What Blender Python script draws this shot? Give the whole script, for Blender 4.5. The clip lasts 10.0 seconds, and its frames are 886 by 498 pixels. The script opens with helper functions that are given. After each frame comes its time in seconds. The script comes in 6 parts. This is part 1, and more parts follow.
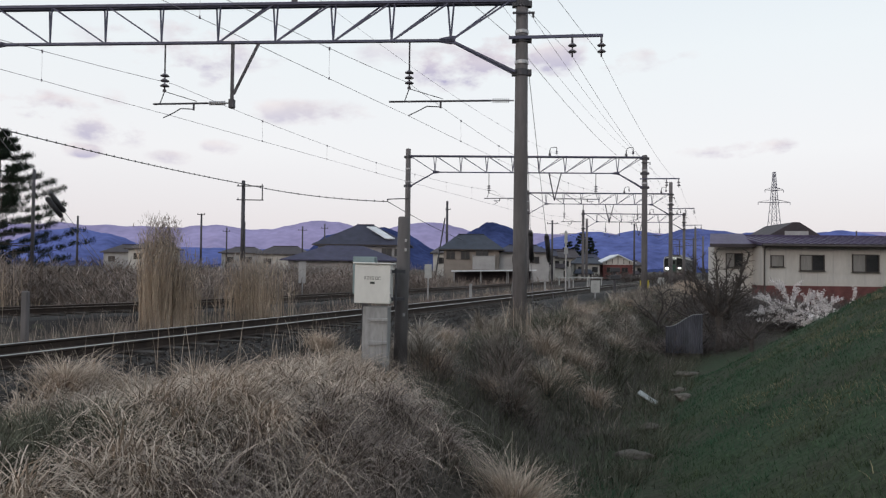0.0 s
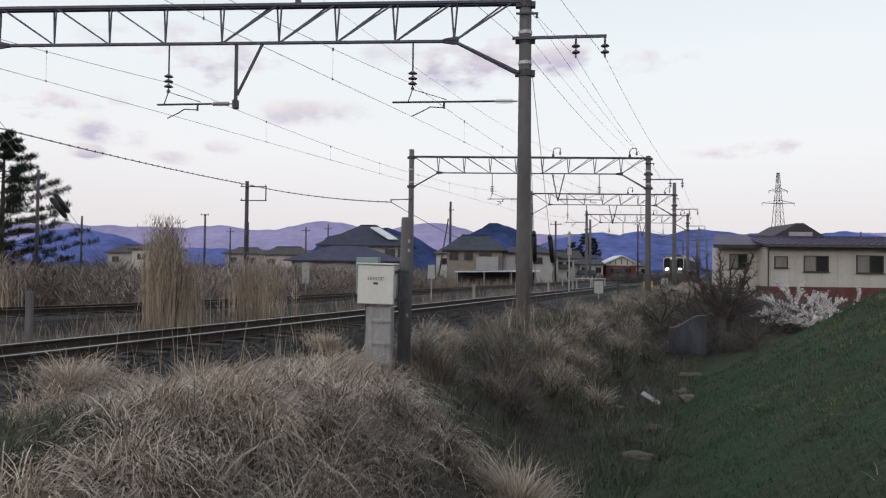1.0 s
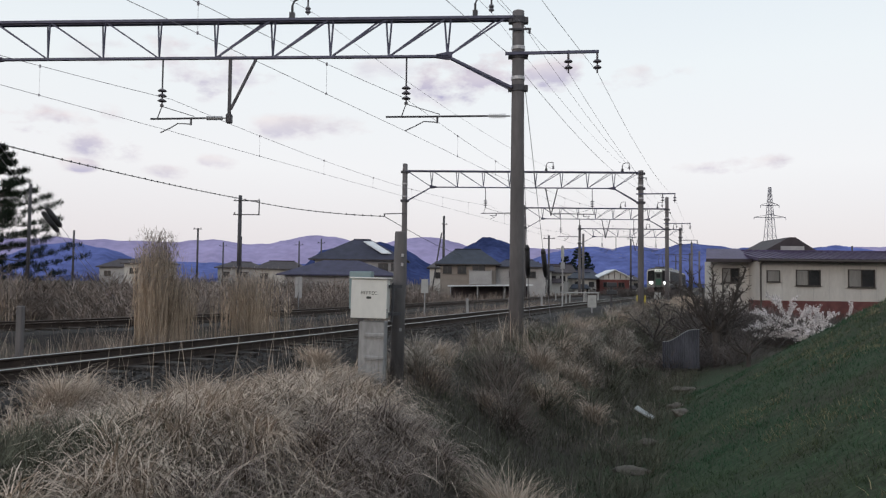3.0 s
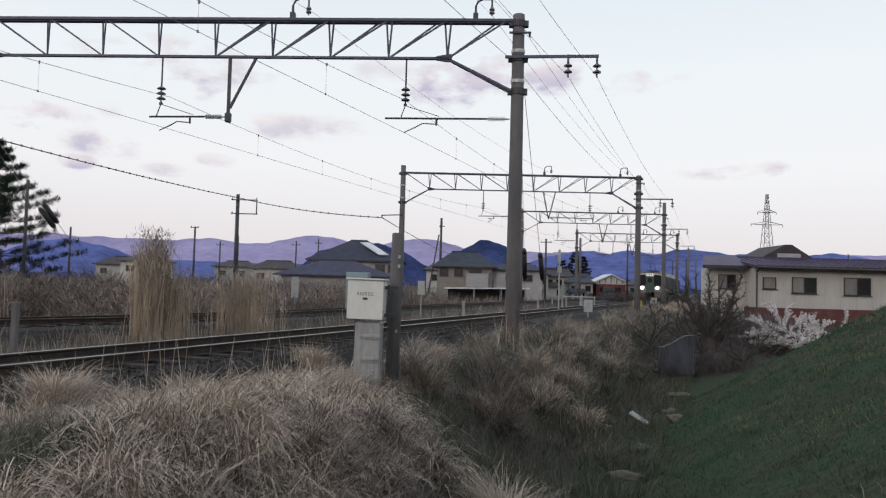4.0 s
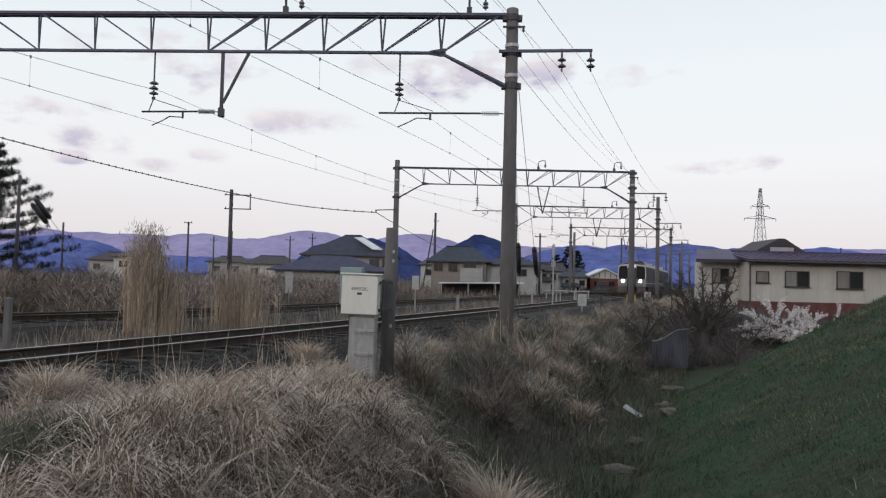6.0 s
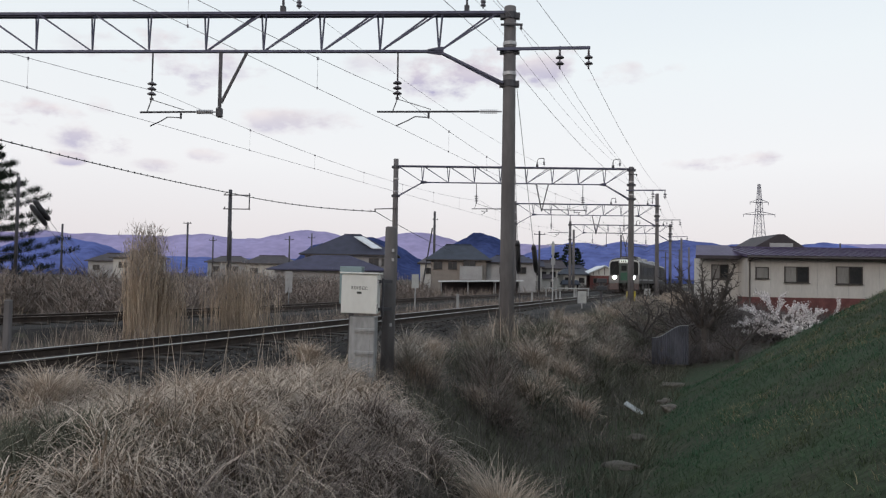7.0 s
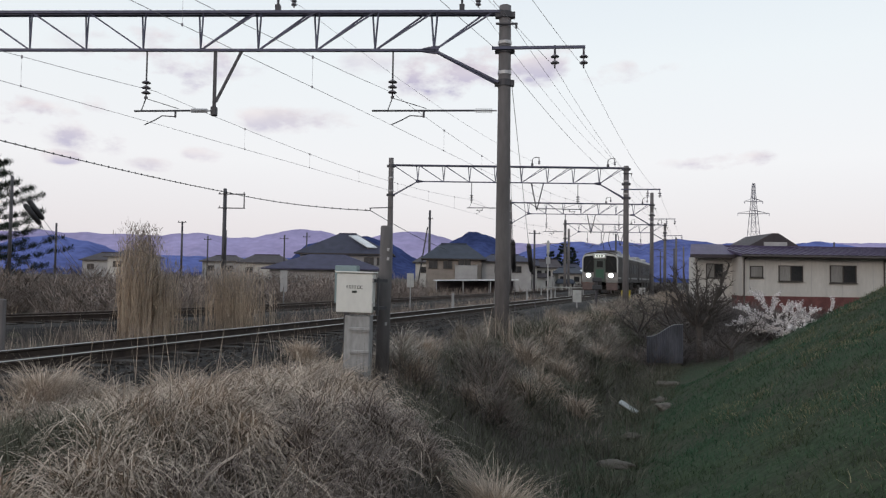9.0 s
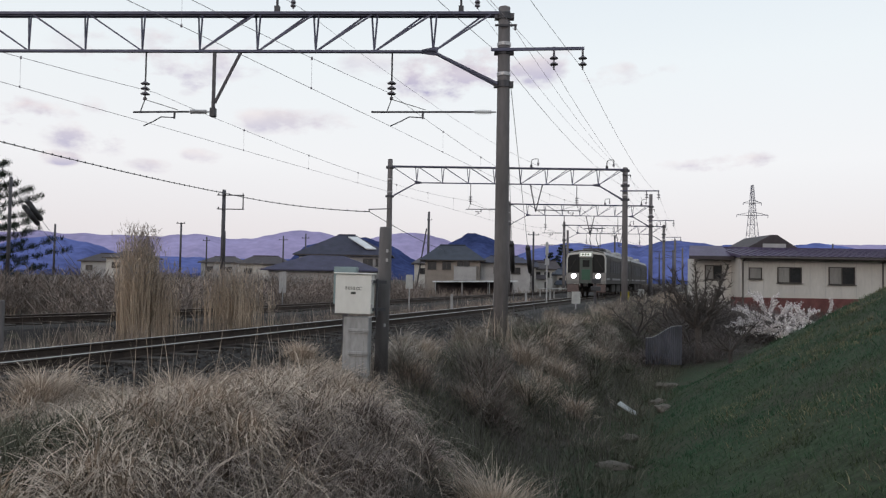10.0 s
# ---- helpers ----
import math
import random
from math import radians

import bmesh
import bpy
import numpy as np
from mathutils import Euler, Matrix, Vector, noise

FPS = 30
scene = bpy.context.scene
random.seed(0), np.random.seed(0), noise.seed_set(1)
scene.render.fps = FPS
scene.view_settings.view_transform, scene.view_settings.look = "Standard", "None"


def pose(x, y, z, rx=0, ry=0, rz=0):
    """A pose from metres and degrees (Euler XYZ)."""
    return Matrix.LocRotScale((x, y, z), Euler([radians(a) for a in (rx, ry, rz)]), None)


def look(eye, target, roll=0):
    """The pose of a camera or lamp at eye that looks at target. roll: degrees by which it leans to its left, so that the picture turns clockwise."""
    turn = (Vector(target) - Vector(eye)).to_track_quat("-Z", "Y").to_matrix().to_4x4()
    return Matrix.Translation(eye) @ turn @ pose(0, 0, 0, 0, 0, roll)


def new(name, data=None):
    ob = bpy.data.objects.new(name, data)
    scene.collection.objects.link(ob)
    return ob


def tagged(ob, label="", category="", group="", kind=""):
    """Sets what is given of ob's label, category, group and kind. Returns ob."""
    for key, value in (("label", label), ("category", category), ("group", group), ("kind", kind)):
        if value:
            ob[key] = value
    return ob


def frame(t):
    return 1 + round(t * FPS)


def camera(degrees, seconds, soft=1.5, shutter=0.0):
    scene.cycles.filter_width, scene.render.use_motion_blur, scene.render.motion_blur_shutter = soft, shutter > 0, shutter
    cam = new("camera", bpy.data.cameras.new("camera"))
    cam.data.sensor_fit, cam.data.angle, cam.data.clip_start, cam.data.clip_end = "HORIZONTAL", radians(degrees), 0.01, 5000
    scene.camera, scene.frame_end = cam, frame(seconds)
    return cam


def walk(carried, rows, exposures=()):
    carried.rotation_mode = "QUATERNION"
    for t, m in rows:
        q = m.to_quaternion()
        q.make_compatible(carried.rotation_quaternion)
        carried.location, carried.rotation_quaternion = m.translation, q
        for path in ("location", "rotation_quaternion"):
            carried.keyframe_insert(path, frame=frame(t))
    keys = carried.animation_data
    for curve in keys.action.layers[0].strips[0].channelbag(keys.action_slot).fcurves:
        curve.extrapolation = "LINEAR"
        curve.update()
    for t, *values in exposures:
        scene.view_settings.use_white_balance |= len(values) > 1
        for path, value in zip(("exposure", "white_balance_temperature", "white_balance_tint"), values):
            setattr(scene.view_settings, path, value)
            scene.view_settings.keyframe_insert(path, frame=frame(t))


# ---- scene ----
EYE = Vector((0.0, 0.0, 1.1))


def aim(pitch, yaw, roll):
    p, a = radians(pitch), radians(yaw)
    return look(EYE, EYE + Vector((math.sin(a) * math.cos(p), math.cos(a) * math.cos(p), math.sin(p))), roll)


cam = camera(60, 10.0, soft=1.25)
walk(cam, [(t, aim(p, a, r)) for t, p, a, r in (
    (0, 1.470, -1.377, 0.632), (0.5, 1.491, -1.473, 0.832), (1, 1.514, -1.625, 0.682), (1.5, 1.788, -1.406, 0.252),
    (2, 2.110, -1.248, 0.050), (2.5, 2.379, -1.243, 0.177), (4, 2.742, -0.926, 1.513), (4.5, 2.632, -0.898, 1.379),
    (5, 2.557, -0.792, 1.459), (5.5, 2.432, -0.562, 1.574), (7, 2.243, -0.438, 0.879), (7.5, 2.143, -0.476, 1.108),
    (8, 2.181, -0.345, 1.112), (8.5, 2.167, -0.249, 0.880), (9, 2.178, -0.077, 0.849), (9.5, 2.240, 0.004, 0.647),
    (10, 2.277, 0.0, 0.900))], exposures=[(0, 0.0), (10, 0.0)])

# ---- light: an even dusk sky with thin pink cloud, the sun just set behind the camera ----
SUN_EL, SUN_AZ = 12.0, 215.0
world = bpy.data.worlds.new("dusk_sky")
scene.world = world
world.use_nodes = True
wn, wl = world.node_tree.nodes, world.node_tree.links
wn.clear()


def wnode(kind, **sets):
    n = wn.new(kind)
    for k, v in sets.items():
        if k == "operation":
            n.operation = v
        elif k == "blend":
            n.blend_type = v
    return n


def wmath(op, a, b=None, clamp=False):
    n = wnode("ShaderNodeMath", operation=op)
    n.use_clamp = clamp
    for i, v in enumerate((a, b)):
        if v is None:
            continue
        if isinstance(v, (int, float)):
            n.inputs[i].default_value = v
        else:
            wl.new(v, n.inputs[i])
    return n.outputs[0]


def wmix(f, a, b):
    n = wnode("ShaderNodeMixRGB")
    for i, v in enumerate((f, a, b)):
        if isinstance(v, (int, float)):
            n.inputs[i].default_value = v
        elif isinstance(v, tuple):
            n.inputs[i].default_value = (*v, 1)
        else:
            wl.new(v, n.inputs[i])
    return n.outputs[0]


coord = wnode("ShaderNodeTexCoord").outputs["Generated"]
sep = wnode("ShaderNodeSeparateXYZ")
wl.new(coord, sep.inputs[0])
sx, sy, sz = sep.outputs
# azimuth (0 straight ahead, growing to the right) and elevation, in degrees
azim = wmath("MULTIPLY", wmath("ARCTAN2", sx, sy), 57.2958)
elev = wmath("MULTIPLY", wmath("ARCSINE", sz), 57.2958)
ramp = wnode("ShaderNodeValToRGB")
wl.new(wmath("DIVIDE", elev, 60.0, clamp=True), ramp.inputs[0])
stops = ramp.color_ramp.elements
stops[0].position, stops[0].color = 0.0, (0.79, 0.74, 0.79, 1)
stops[1].position, stops[1].color = 1.0, (0.68, 0.77, 0.88, 1)
for at, col in ((0.06, (0.87, 0.825, 0.855)), (0.14, (0.96, 0.953, 0.972)), (0.26, (0.925, 0.97, 0.995)), (0.42, (0.80, 0.885, 0.96))):
    e = stops.new(at)
    e.color = (*col, 1)
sky = wnode("ShaderNodeTexSky")
sky.sky_type = "NISHITA"
sky.sun_disc = False
sky.sun_elevation, sky.sun_rotation = radians(SUN_EL), radians(SUN_AZ)
nish = wmix(1.0, sky.outputs[0], (0.10, 0.10, 0.10))
wn[-1].blend_type = "MULTIPLY"
base = wmix(0.90, nish, ramp.outputs[0])
# ragged cloud: each is a patch (azimuth, elevation, half width, half height, density) broken up by noise
nz = wnode("ShaderNodeTexNoise")
nz.inputs["Scale"].default_value, nz.inputs["Detail"].default_value, nz.inputs["Roughness"].default_value = 15.0, 10.0, 0.56
mp = wnode("ShaderNodeMapping")
mp.inputs["Scale"].default_value = (1.0, 1.0, 2.0)
wl.new(coord, mp.inputs[0])
wl.new(mp.outputs[0], nz.inputs["Vector"])
rag = wmath("MULTIPLY", wmath("SUBTRACT", nz.outputs[0], 0.485), 6.5)
CLOUDS = ((0.3, 15.2, 4.2, 1.9, 0.95), (7.0, 15.6, 4.4, 1.4, 0.85), (12.8, 14.9, 3.2, 0.8, 0.6), (-20.4, 14.7, 5.4, 1.9, 0.85), (-16.2, 15.2, 3.0, 1.2, 0.7),
          (-29.8, 10.5, 2.6, 0.9, 1.0), (-25.0, 9.8, 2.6, 1.6, 0.8), (-17.6, 8.5, 1.3, 0.55, 0.6), (-11.2, 11.2, 4.0, 0.9, 0.7), (-26.6, 7.7, 1.3, 0.5, 0.85),
          (-21.0, 7.6, 1.6, 0.45, 0.6), (20.2, 8.5, 3.2, 0.6, 0.9), (16.5, 8.4, 1.2, 0.4, 0.5), (-5.5, 15.9, 3.0, 1.0, 0.5), (-42.0, 18.0, 9.0, 2.4, 0.8), (45.0, 20.0, 10.0, 2.4, 0.7))
cover = under = None
for ca, ce, wa, he, dens in CLOUDS:
    q1 = wmath("POWER", wmath("DIVIDE", wmath("SUBTRACT", azim, ca), wa), 2.0)
    rise = wmath("DIVIDE", wmath("SUBTRACT", elev, ce), he)
    d = wmath("SUBTRACT", 1.0, wmath("ADD", q1, wmath("POWER", rise, 2.0)))
    body = wmath("ADD", wmath("MULTIPLY", d, 0.6), rag)
    edge = wmath("ADD", wmath("MULTIPLY", d, 0.7), 0.85, clamp=True)
    c = wmath("MULTIPLY", wmath("MULTIPLY", body, 0.85, clamp=True), wmath("MULTIPLY", edge, dens))
    low = wmath("MULTIPLY", c, wmath("SUBTRACT", 0.45, wmath("MULTIPLY", rise, 0.75), clamp=True))
    cover = c if cover is None else wmath("MAXIMUM", cover, c)
    under = low if under is None else wmath("MAXIMUM", under, low)
nz2 = wnode("ShaderNodeTexNoise")
nz2.inputs["Scale"].default_value, nz2.inputs["Detail"].default_value = 24.0, 6.0
wl.new(mp.outputs[0], nz2.inputs["Vector"])
pink = wmix(wmath("MULTIPLY", wmath("SUBTRACT", nz2.outputs[0], 0.38), 4.0, clamp=True), (0.68, 0.61, 0.67), (0.86, 0.78, 0.79))
tint = wmix(under, pink, (0.43, 0.41, 0.60))
skycol = wmix(wmath("MULTIPLY", cover, 0.97), base, tint)
bg = wnode("ShaderNodeBackground")
wl.new(skycol, bg.inputs[0])
bg.inputs[1].default_value = 1.0
wout = wnode("ShaderNodeOutputWorld")
wl.new(bg.outputs[0], wout.inputs[0])

sun = new("sun", bpy.data.lights.new("sun", "SUN"))
sun.data.energy, sun.data.angle, sun.data.color = 0.5, radians(12), (1.0, 0.86, 0.76)
az, el = radians(SUN_AZ), radians(SUN_EL)
sun.matrix_world = look((math.sin(az) * math.cos(el) * 50, math.cos(az) * math.cos(el) * 50, math.sin(el) * 50), (0, 0, 0))


# ---- materials ----
def mat(name, col, rough=0.8, metal=0.0, var=0.25, scale=6.0, bump=0.0, spec=0.4, rand=0.0, island=0.0, streak=1.0, dirt=None, fine=None):
    m = bpy.data.materials.new(name)
    m.use_nodes = True
    n, l = m.node_tree.nodes, m.node_tree.links
    b = n["Principled BSDF"]
    b.inputs["Roughness"].default_value, b.inputs["Metallic"].default_value = rough, metal
    b.inputs["Specular IOR Level"].default_value = spec
    tc = n.new("ShaderNodeTexCoord")
    mpn = n.new("ShaderNodeMapping")
    mpn.inputs["Scale"].default_value = (1, 1, streak)
    l.new(tc.outputs["Object"], mpn.inputs[0])

    def noi(sc, det=5.0):
        t = n.new("ShaderNodeTexNoise")
        t.inputs["Scale"].default_value, t.inputs["Detail"].default_value = sc, det
        l.new(mpn.outputs[0], t.inputs["Vector"])
        return t.outputs[0]

    def mul(a, v):
        x = n.new("ShaderNodeMixRGB")
        x.blend_type = "MULTIPLY"
        x.inputs[0].default_value = 1.0
        l.new(a, x.inputs[1])
        l.new(v, x.inputs[2])
        return x.outputs[0]

    def rng(v, lo, hi, a=0.3, z=0.7):
        r = n.new("ShaderNodeMapRange")
        r.inputs["From Min"].default_value, r.inputs["From Max"].default_value = a, z
        r.inputs["To Min"].default_value, r.inputs["To Max"].default_value = lo, hi
        l.new(v, r.inputs[0])
        return r.outputs[0]

    rgb = n.new("ShaderNodeRGB")
    rgb.outputs[0].default_value = (*col, 1)
    out = rgb.outputs[0]
    big, small = noi(scale), noi(fine or scale * 7.3, 3.0)
    if dirt:
        x = n.new("ShaderNodeMixRGB")
        l.new(rng(big, 0, 1, 0.45, 0.68), x.inputs[0])
        l.new(out, x.inputs[1])
        x.inputs[2].default_value = (*dirt, 1)
        out = x.outputs[0]
    else:
        out = mul(out, rng(big, 1 - var, 1 + var))
    out = mul(out, rng(small, 1 - var * 0.7, 1 + var * 0.7))
    if rand:
        oi = n.new("ShaderNodeObjectInfo")
        out = mul(out, rng(oi.outputs["Random"], 1 - rand, 1 + rand, 0, 1))
    if island:
        g = n.new("ShaderNodeNewGeometry")
        out = mul(out, rng(g.outputs["Random Per Island"], 1 - island, 1 + island, 0, 1))
    l.new(out, b.inputs["Base Color"])
    l.new(rng(small, max(rough - 0.1, 0.03), min(rough + 0.1, 1.0)), b.inputs["Roughness"])
    if bump:
        bp = n.new("ShaderNodeBump")
        bp.inputs["Strength"].default_value, bp.inputs["Distance"].default_value = bump, 0.02
        l.new(small, bp.inputs["Height"])
        l.new(bp.outputs[0], b.inputs["Normal"])
    return m


def glow(name, col, power):
    m = bpy.data.materials.new(name)
    m.use_nodes = True
    b = m.node_tree.nodes["Principled BSDF"]
    b.inputs["Base Color"].default_value = (*col, 1)
    b.inputs["Emission Color"].default_value, b.inputs["Emission Strength"].default_value = (*col, 1), power
    return m


M = dict(
    ballast=mat("ballast", (0.020, 0.017, 0.016), 0.95, var=0.5, scale=3.0, bump=1.0, fine=22),
    railtop=mat("polished_rail_head", (0.32, 0.31, 0.30), 0.38, metal=1.0, var=0.15, scale=3),
    dullrail=mat("dull_rusty_rail_head", (0.13, 0.10, 0.085), 0.6, metal=0.3, var=0.3, scale=3),
    railside=mat("rusty_rail_web", (0.038, 0.027, 0.022), 0.85, var=0.35, scale=5),
    sleeper=mat("weathered_sleeper", (0.042, 0.036, 0.032), 0.9, var=0.3, scale=4, rand=0.25),
    concrete=mat("weathered_concrete", (0.29, 0.285, 0.285), 0.9, var=0.22, scale=2.2, bump=0.25, streak=0.35),
    pole=mat("concrete_pole", (0.135, 0.124, 0.126), 0.9, var=0.2, scale=1.6, bump=0.2, streak=0.25),
    steel=mat("galvanised_steel", (0.095, 0.094, 0.14), 0.6, metal=0.2, var=0.2, scale=2.5),
    darksteel=mat("dark_steel", (0.075, 0.072, 0.08), 0.6, metal=0.4, var=0.2, scale=4),
    ceramic=mat("brown_grey_porcelain", (0.14, 0.13, 0.15), 0.3, var=0.15, scale=8),
    wire=mat("oxidised_copper_wire", (0.25, 0.23, 0.26), 0.7, metal=0.2, var=0.1, scale=2),
    cable=mat("black_cable", (0.05, 0.05, 0.055), 0.7, var=0.1, scale=2),
)


# ---- mesh helpers ----
def grp(name, m=None, label="", category="", group="", kind=""):
    ob = new(name)
    ob.empty_display_size = 0.2
    if m is not None:
        ob.matrix_basis = m
    return tagged(ob, label, category, group, kind)


def part(name, bm, material, parent=None, label="", smooth=False):
    me = bpy.data.meshes.new(name)
    bm.normal_update()
    bm.to_mesh(me)
    bm.free()
    for mm in material if isinstance(material, (list, tuple)) else (material,):
        me.materials.append(mm)
    if smooth:
        for p in me.polygons:
            p.use_smooth = True
    ob = new(name, me)
    if parent is not None:
        ob.parent = parent
    return tagged(ob, label) if label else ob


def share(ob, name, parent, m):
    c = new(name, ob.data)
    c.parent = parent
    c.matrix_basis = m
    return c


def box(bm, c, s, rot=None, bevel=0.0):
    r = bmesh.ops.create_cube(bm, size=1.0)
    vs = r["verts"]
    bmesh.ops.scale(bm, vec=s, verts=vs)
    if bevel:
        es = list({e for v in vs for e in v.link_edges})
        r2 = bmesh.ops.bevel(bm, geom=es, offset=bevel, segments=1, affect="EDGES", profile=0.5)
        vs = list({v for f in r2["faces"] for v in f.verts} | {v for v in vs if v.is_valid})
    if rot is not None:
        bmesh.ops.rotate(bm, cent=(0, 0, 0), matrix=rot, verts=vs)
    bmesh.ops.translate(bm, vec=c, verts=vs)
    return bm


def rod(bm, a, b, r, seg=8, r2=None):
    a, b = Vector(a), Vector(b)
    d = b - a
    q = Vector((0, 0, 1)).rotation_difference(d.normalized()).to_matrix().to_4x4()
    bmesh.ops.create_cone(bm, cap_ends=True, segments=seg, radius1=r, radius2=r if r2 is None else r2, depth=d.length,
                          matrix=Matrix.Translation((a + b) / 2) @ q)
    return bm


def bar(bm, a, b, w, h):
    """A rectangular bar from a to b, w across and h high."""
    a, b = Vector(a), Vector(b)
    d = b - a
    q = d.to_track_quat("Y", "Z").to_matrix()
    r = bmesh.ops.create_cube(bm, size=1.0)
    bmesh.ops.scale(bm, vec=(w, d.length, h), verts=r["verts"])
    bmesh.ops.rotate(bm, cent=(0, 0, 0), matrix=q, verts=r["verts"])
    bmesh.ops.translate(bm, vec=(a + b) / 2, verts=r["verts"])
    return bm


def lathe(bm, base, prof, seg=12):
    """Turns a profile of (radius, height) round the upright through base."""
    rings = []
    for r, h in prof:
        rings.append([bm.verts.new((base[0] + r * math.cos(2 * math.pi * i / seg), base[1] + r * math.sin(2 * math.pi * i / seg), base[2] + h)) for i in range(seg)])
    for a, b in zip(rings, rings[1:]):
        for i in range(seg):
            bm.faces.new((a[i], a[(i + 1) % seg], b[(i + 1) % seg], b[i]))
    bm.faces.new(rings[0][::-1])
    bm.faces.new(rings[-1])
    return bm


def prism(bm, outline, y0, y1):
    """A closed outline in x, z drawn out from y0 to y1."""
    f = [bm.verts.new((x, y0, z)) for x, z in outline]
    g = [bm.verts.new((x, y1, z)) for x, z in outline]
    n = len(f)
    bm.faces.new(f)
    bm.faces.new(g[::-1])
    for i in range(n):
        bm.faces.new((f[(i + 1) % n], f[i], g[i], g[(i + 1) % n]))
    bmesh.ops.recalc_face_normals(bm, faces=bm.faces)
    return bm


def strip(name, pts, r, material, label="", category="", parent=None, group=""):
    """A wire: a round line through pts."""
    cu = bpy.data.curves.new(name, "CURVE")
    cu.dimensions, cu.bevel_depth, cu.bevel_resolution = "3D", r, 0
    sp = cu.splines.new("POLY")
    sp.points.add(len(pts) - 1)
    for p, c in zip(sp.points, pts):
        p.co = (*c, 1)
    cu.materials.append(material)
    ob = new(name, cu)
    if parent is not None:
        ob.parent = parent
    return tagged(ob, label, category, group)


def sag(a, b, drop, n=14):
    a, b = Vector(a), Vector(b)
    return [a.lerp(b, i / n) - Vector((0, 0, drop * 4 * (i / n) * (1 - i / n))) for i in range(n + 1)]


# ---- the line of the railway: u across to the right of the near track, v along it ----
HEAD = radians(19.5)
ALONG, ACROSS = Vector((math.sin(HEAD), math.cos(HEAD), 0)), Vector((math.cos(HEAD), -math.sin(HEAD), 0))
ORIGIN = Vector((-1.9, 21.0, 0))
LINE = Matrix.Translation(ORIGIN) @ Matrix.Rotation(-HEAD, 4, "Z")


def tw(u, v, z=0.0):
    return ORIGIN + ACROSS * u + ALONG * v + Vector((0, 0, z))


def smooth(a, b, x):
    t = np.clip((x - a) / (b - a), 0, 1)
    return t * t * (3 - 2 * t)


def track2_u(v):
    """The second track lies beyond the first and swings away from it towards the camera."""
    return -6.9 - 9.0 * smooth(8.0, -30.0, v) ** 1.5


def ground_z(x, y):
    x, y = np.asarray(x, float), np.asarray(y, float)
    dx, dy = x - ORIGIN.x, y - ORIGIN.y
    u = dx * ACROSS.x + dy * ACROSS.y
    v = dx * ALONG.x + dy * ALONG.y
    z = np.full(u.shape, -0.55)
    bed = -0.24 - 0.32 * smooth(1.5, 2.7, np.abs(u))
    z = np.maximum(z, bed)
    z = np.maximum(z, -0.24 - 0.4 * smooth(1.5, 2.9, np.abs(u - track2_u(v))))
    # the ditch on the camera's side
    near = smooth(-6.0, -13.0, v)
    bottom = -2.0 + 0.55 * near + 0.5 * smooth(8, 40, v)
    s = np.clip((u - 3.4) / 3.2, 0, 1)
    fall = s * s * (3 - 2 * s)
    fall = fall * (1 - near) + near * s ** 1.7
    z = np.where(u > 3.4, -0.5 + (bottom + 0.5) * fall, z)
    # shoulder of the cess, higher towards the camera
    z = z + 0.24 * np.exp(-((u - 4.5) / 1.25) ** 2) * smooth(-8.2, -11.5, v)
    z = z + 0.30 * np.exp(-((u - 5.6) / 0.9) ** 2 - ((v + 12.0) / 2.4) ** 2)
    # green bank that climbs to the right, and the lower garden beyond its end
    rise = np.clip(u - 9.4, -4, 12)
    bank = -0.83 + 0.62 * rise - 0.010 * rise * np.abs(rise)
    garden = bottom + (-1.35 - bottom) * smooth(6.8, 10.5, u)
    w = smooth(4.6, 1.6, v)
    z = np.where(u > 6.0, np.maximum(z * (u < 6.6) + (u >= 6.6) * -9, garden + (np.maximum(bank, bottom) - garden) * w), z)
    far = smooth(120, 400, np.hypot(x, y))
    return z * (1 - far) - 0.9 * far


def gz(x, y):
    return float(ground_z(x, y))
# ---- ground: one sheet to the horizon ----
def axis(lo, hi, step, far):
    xs = list(np.arange(lo, hi + step / 2, step))
    d, a = step, hi
    while a < far:
        d *= 1.18
        a += d
        xs.append(a)
    d, a = step, lo
    while a > -far:
        d *= 1.18
        a -= d
        xs.insert(0, a)
    return np.array(xs)


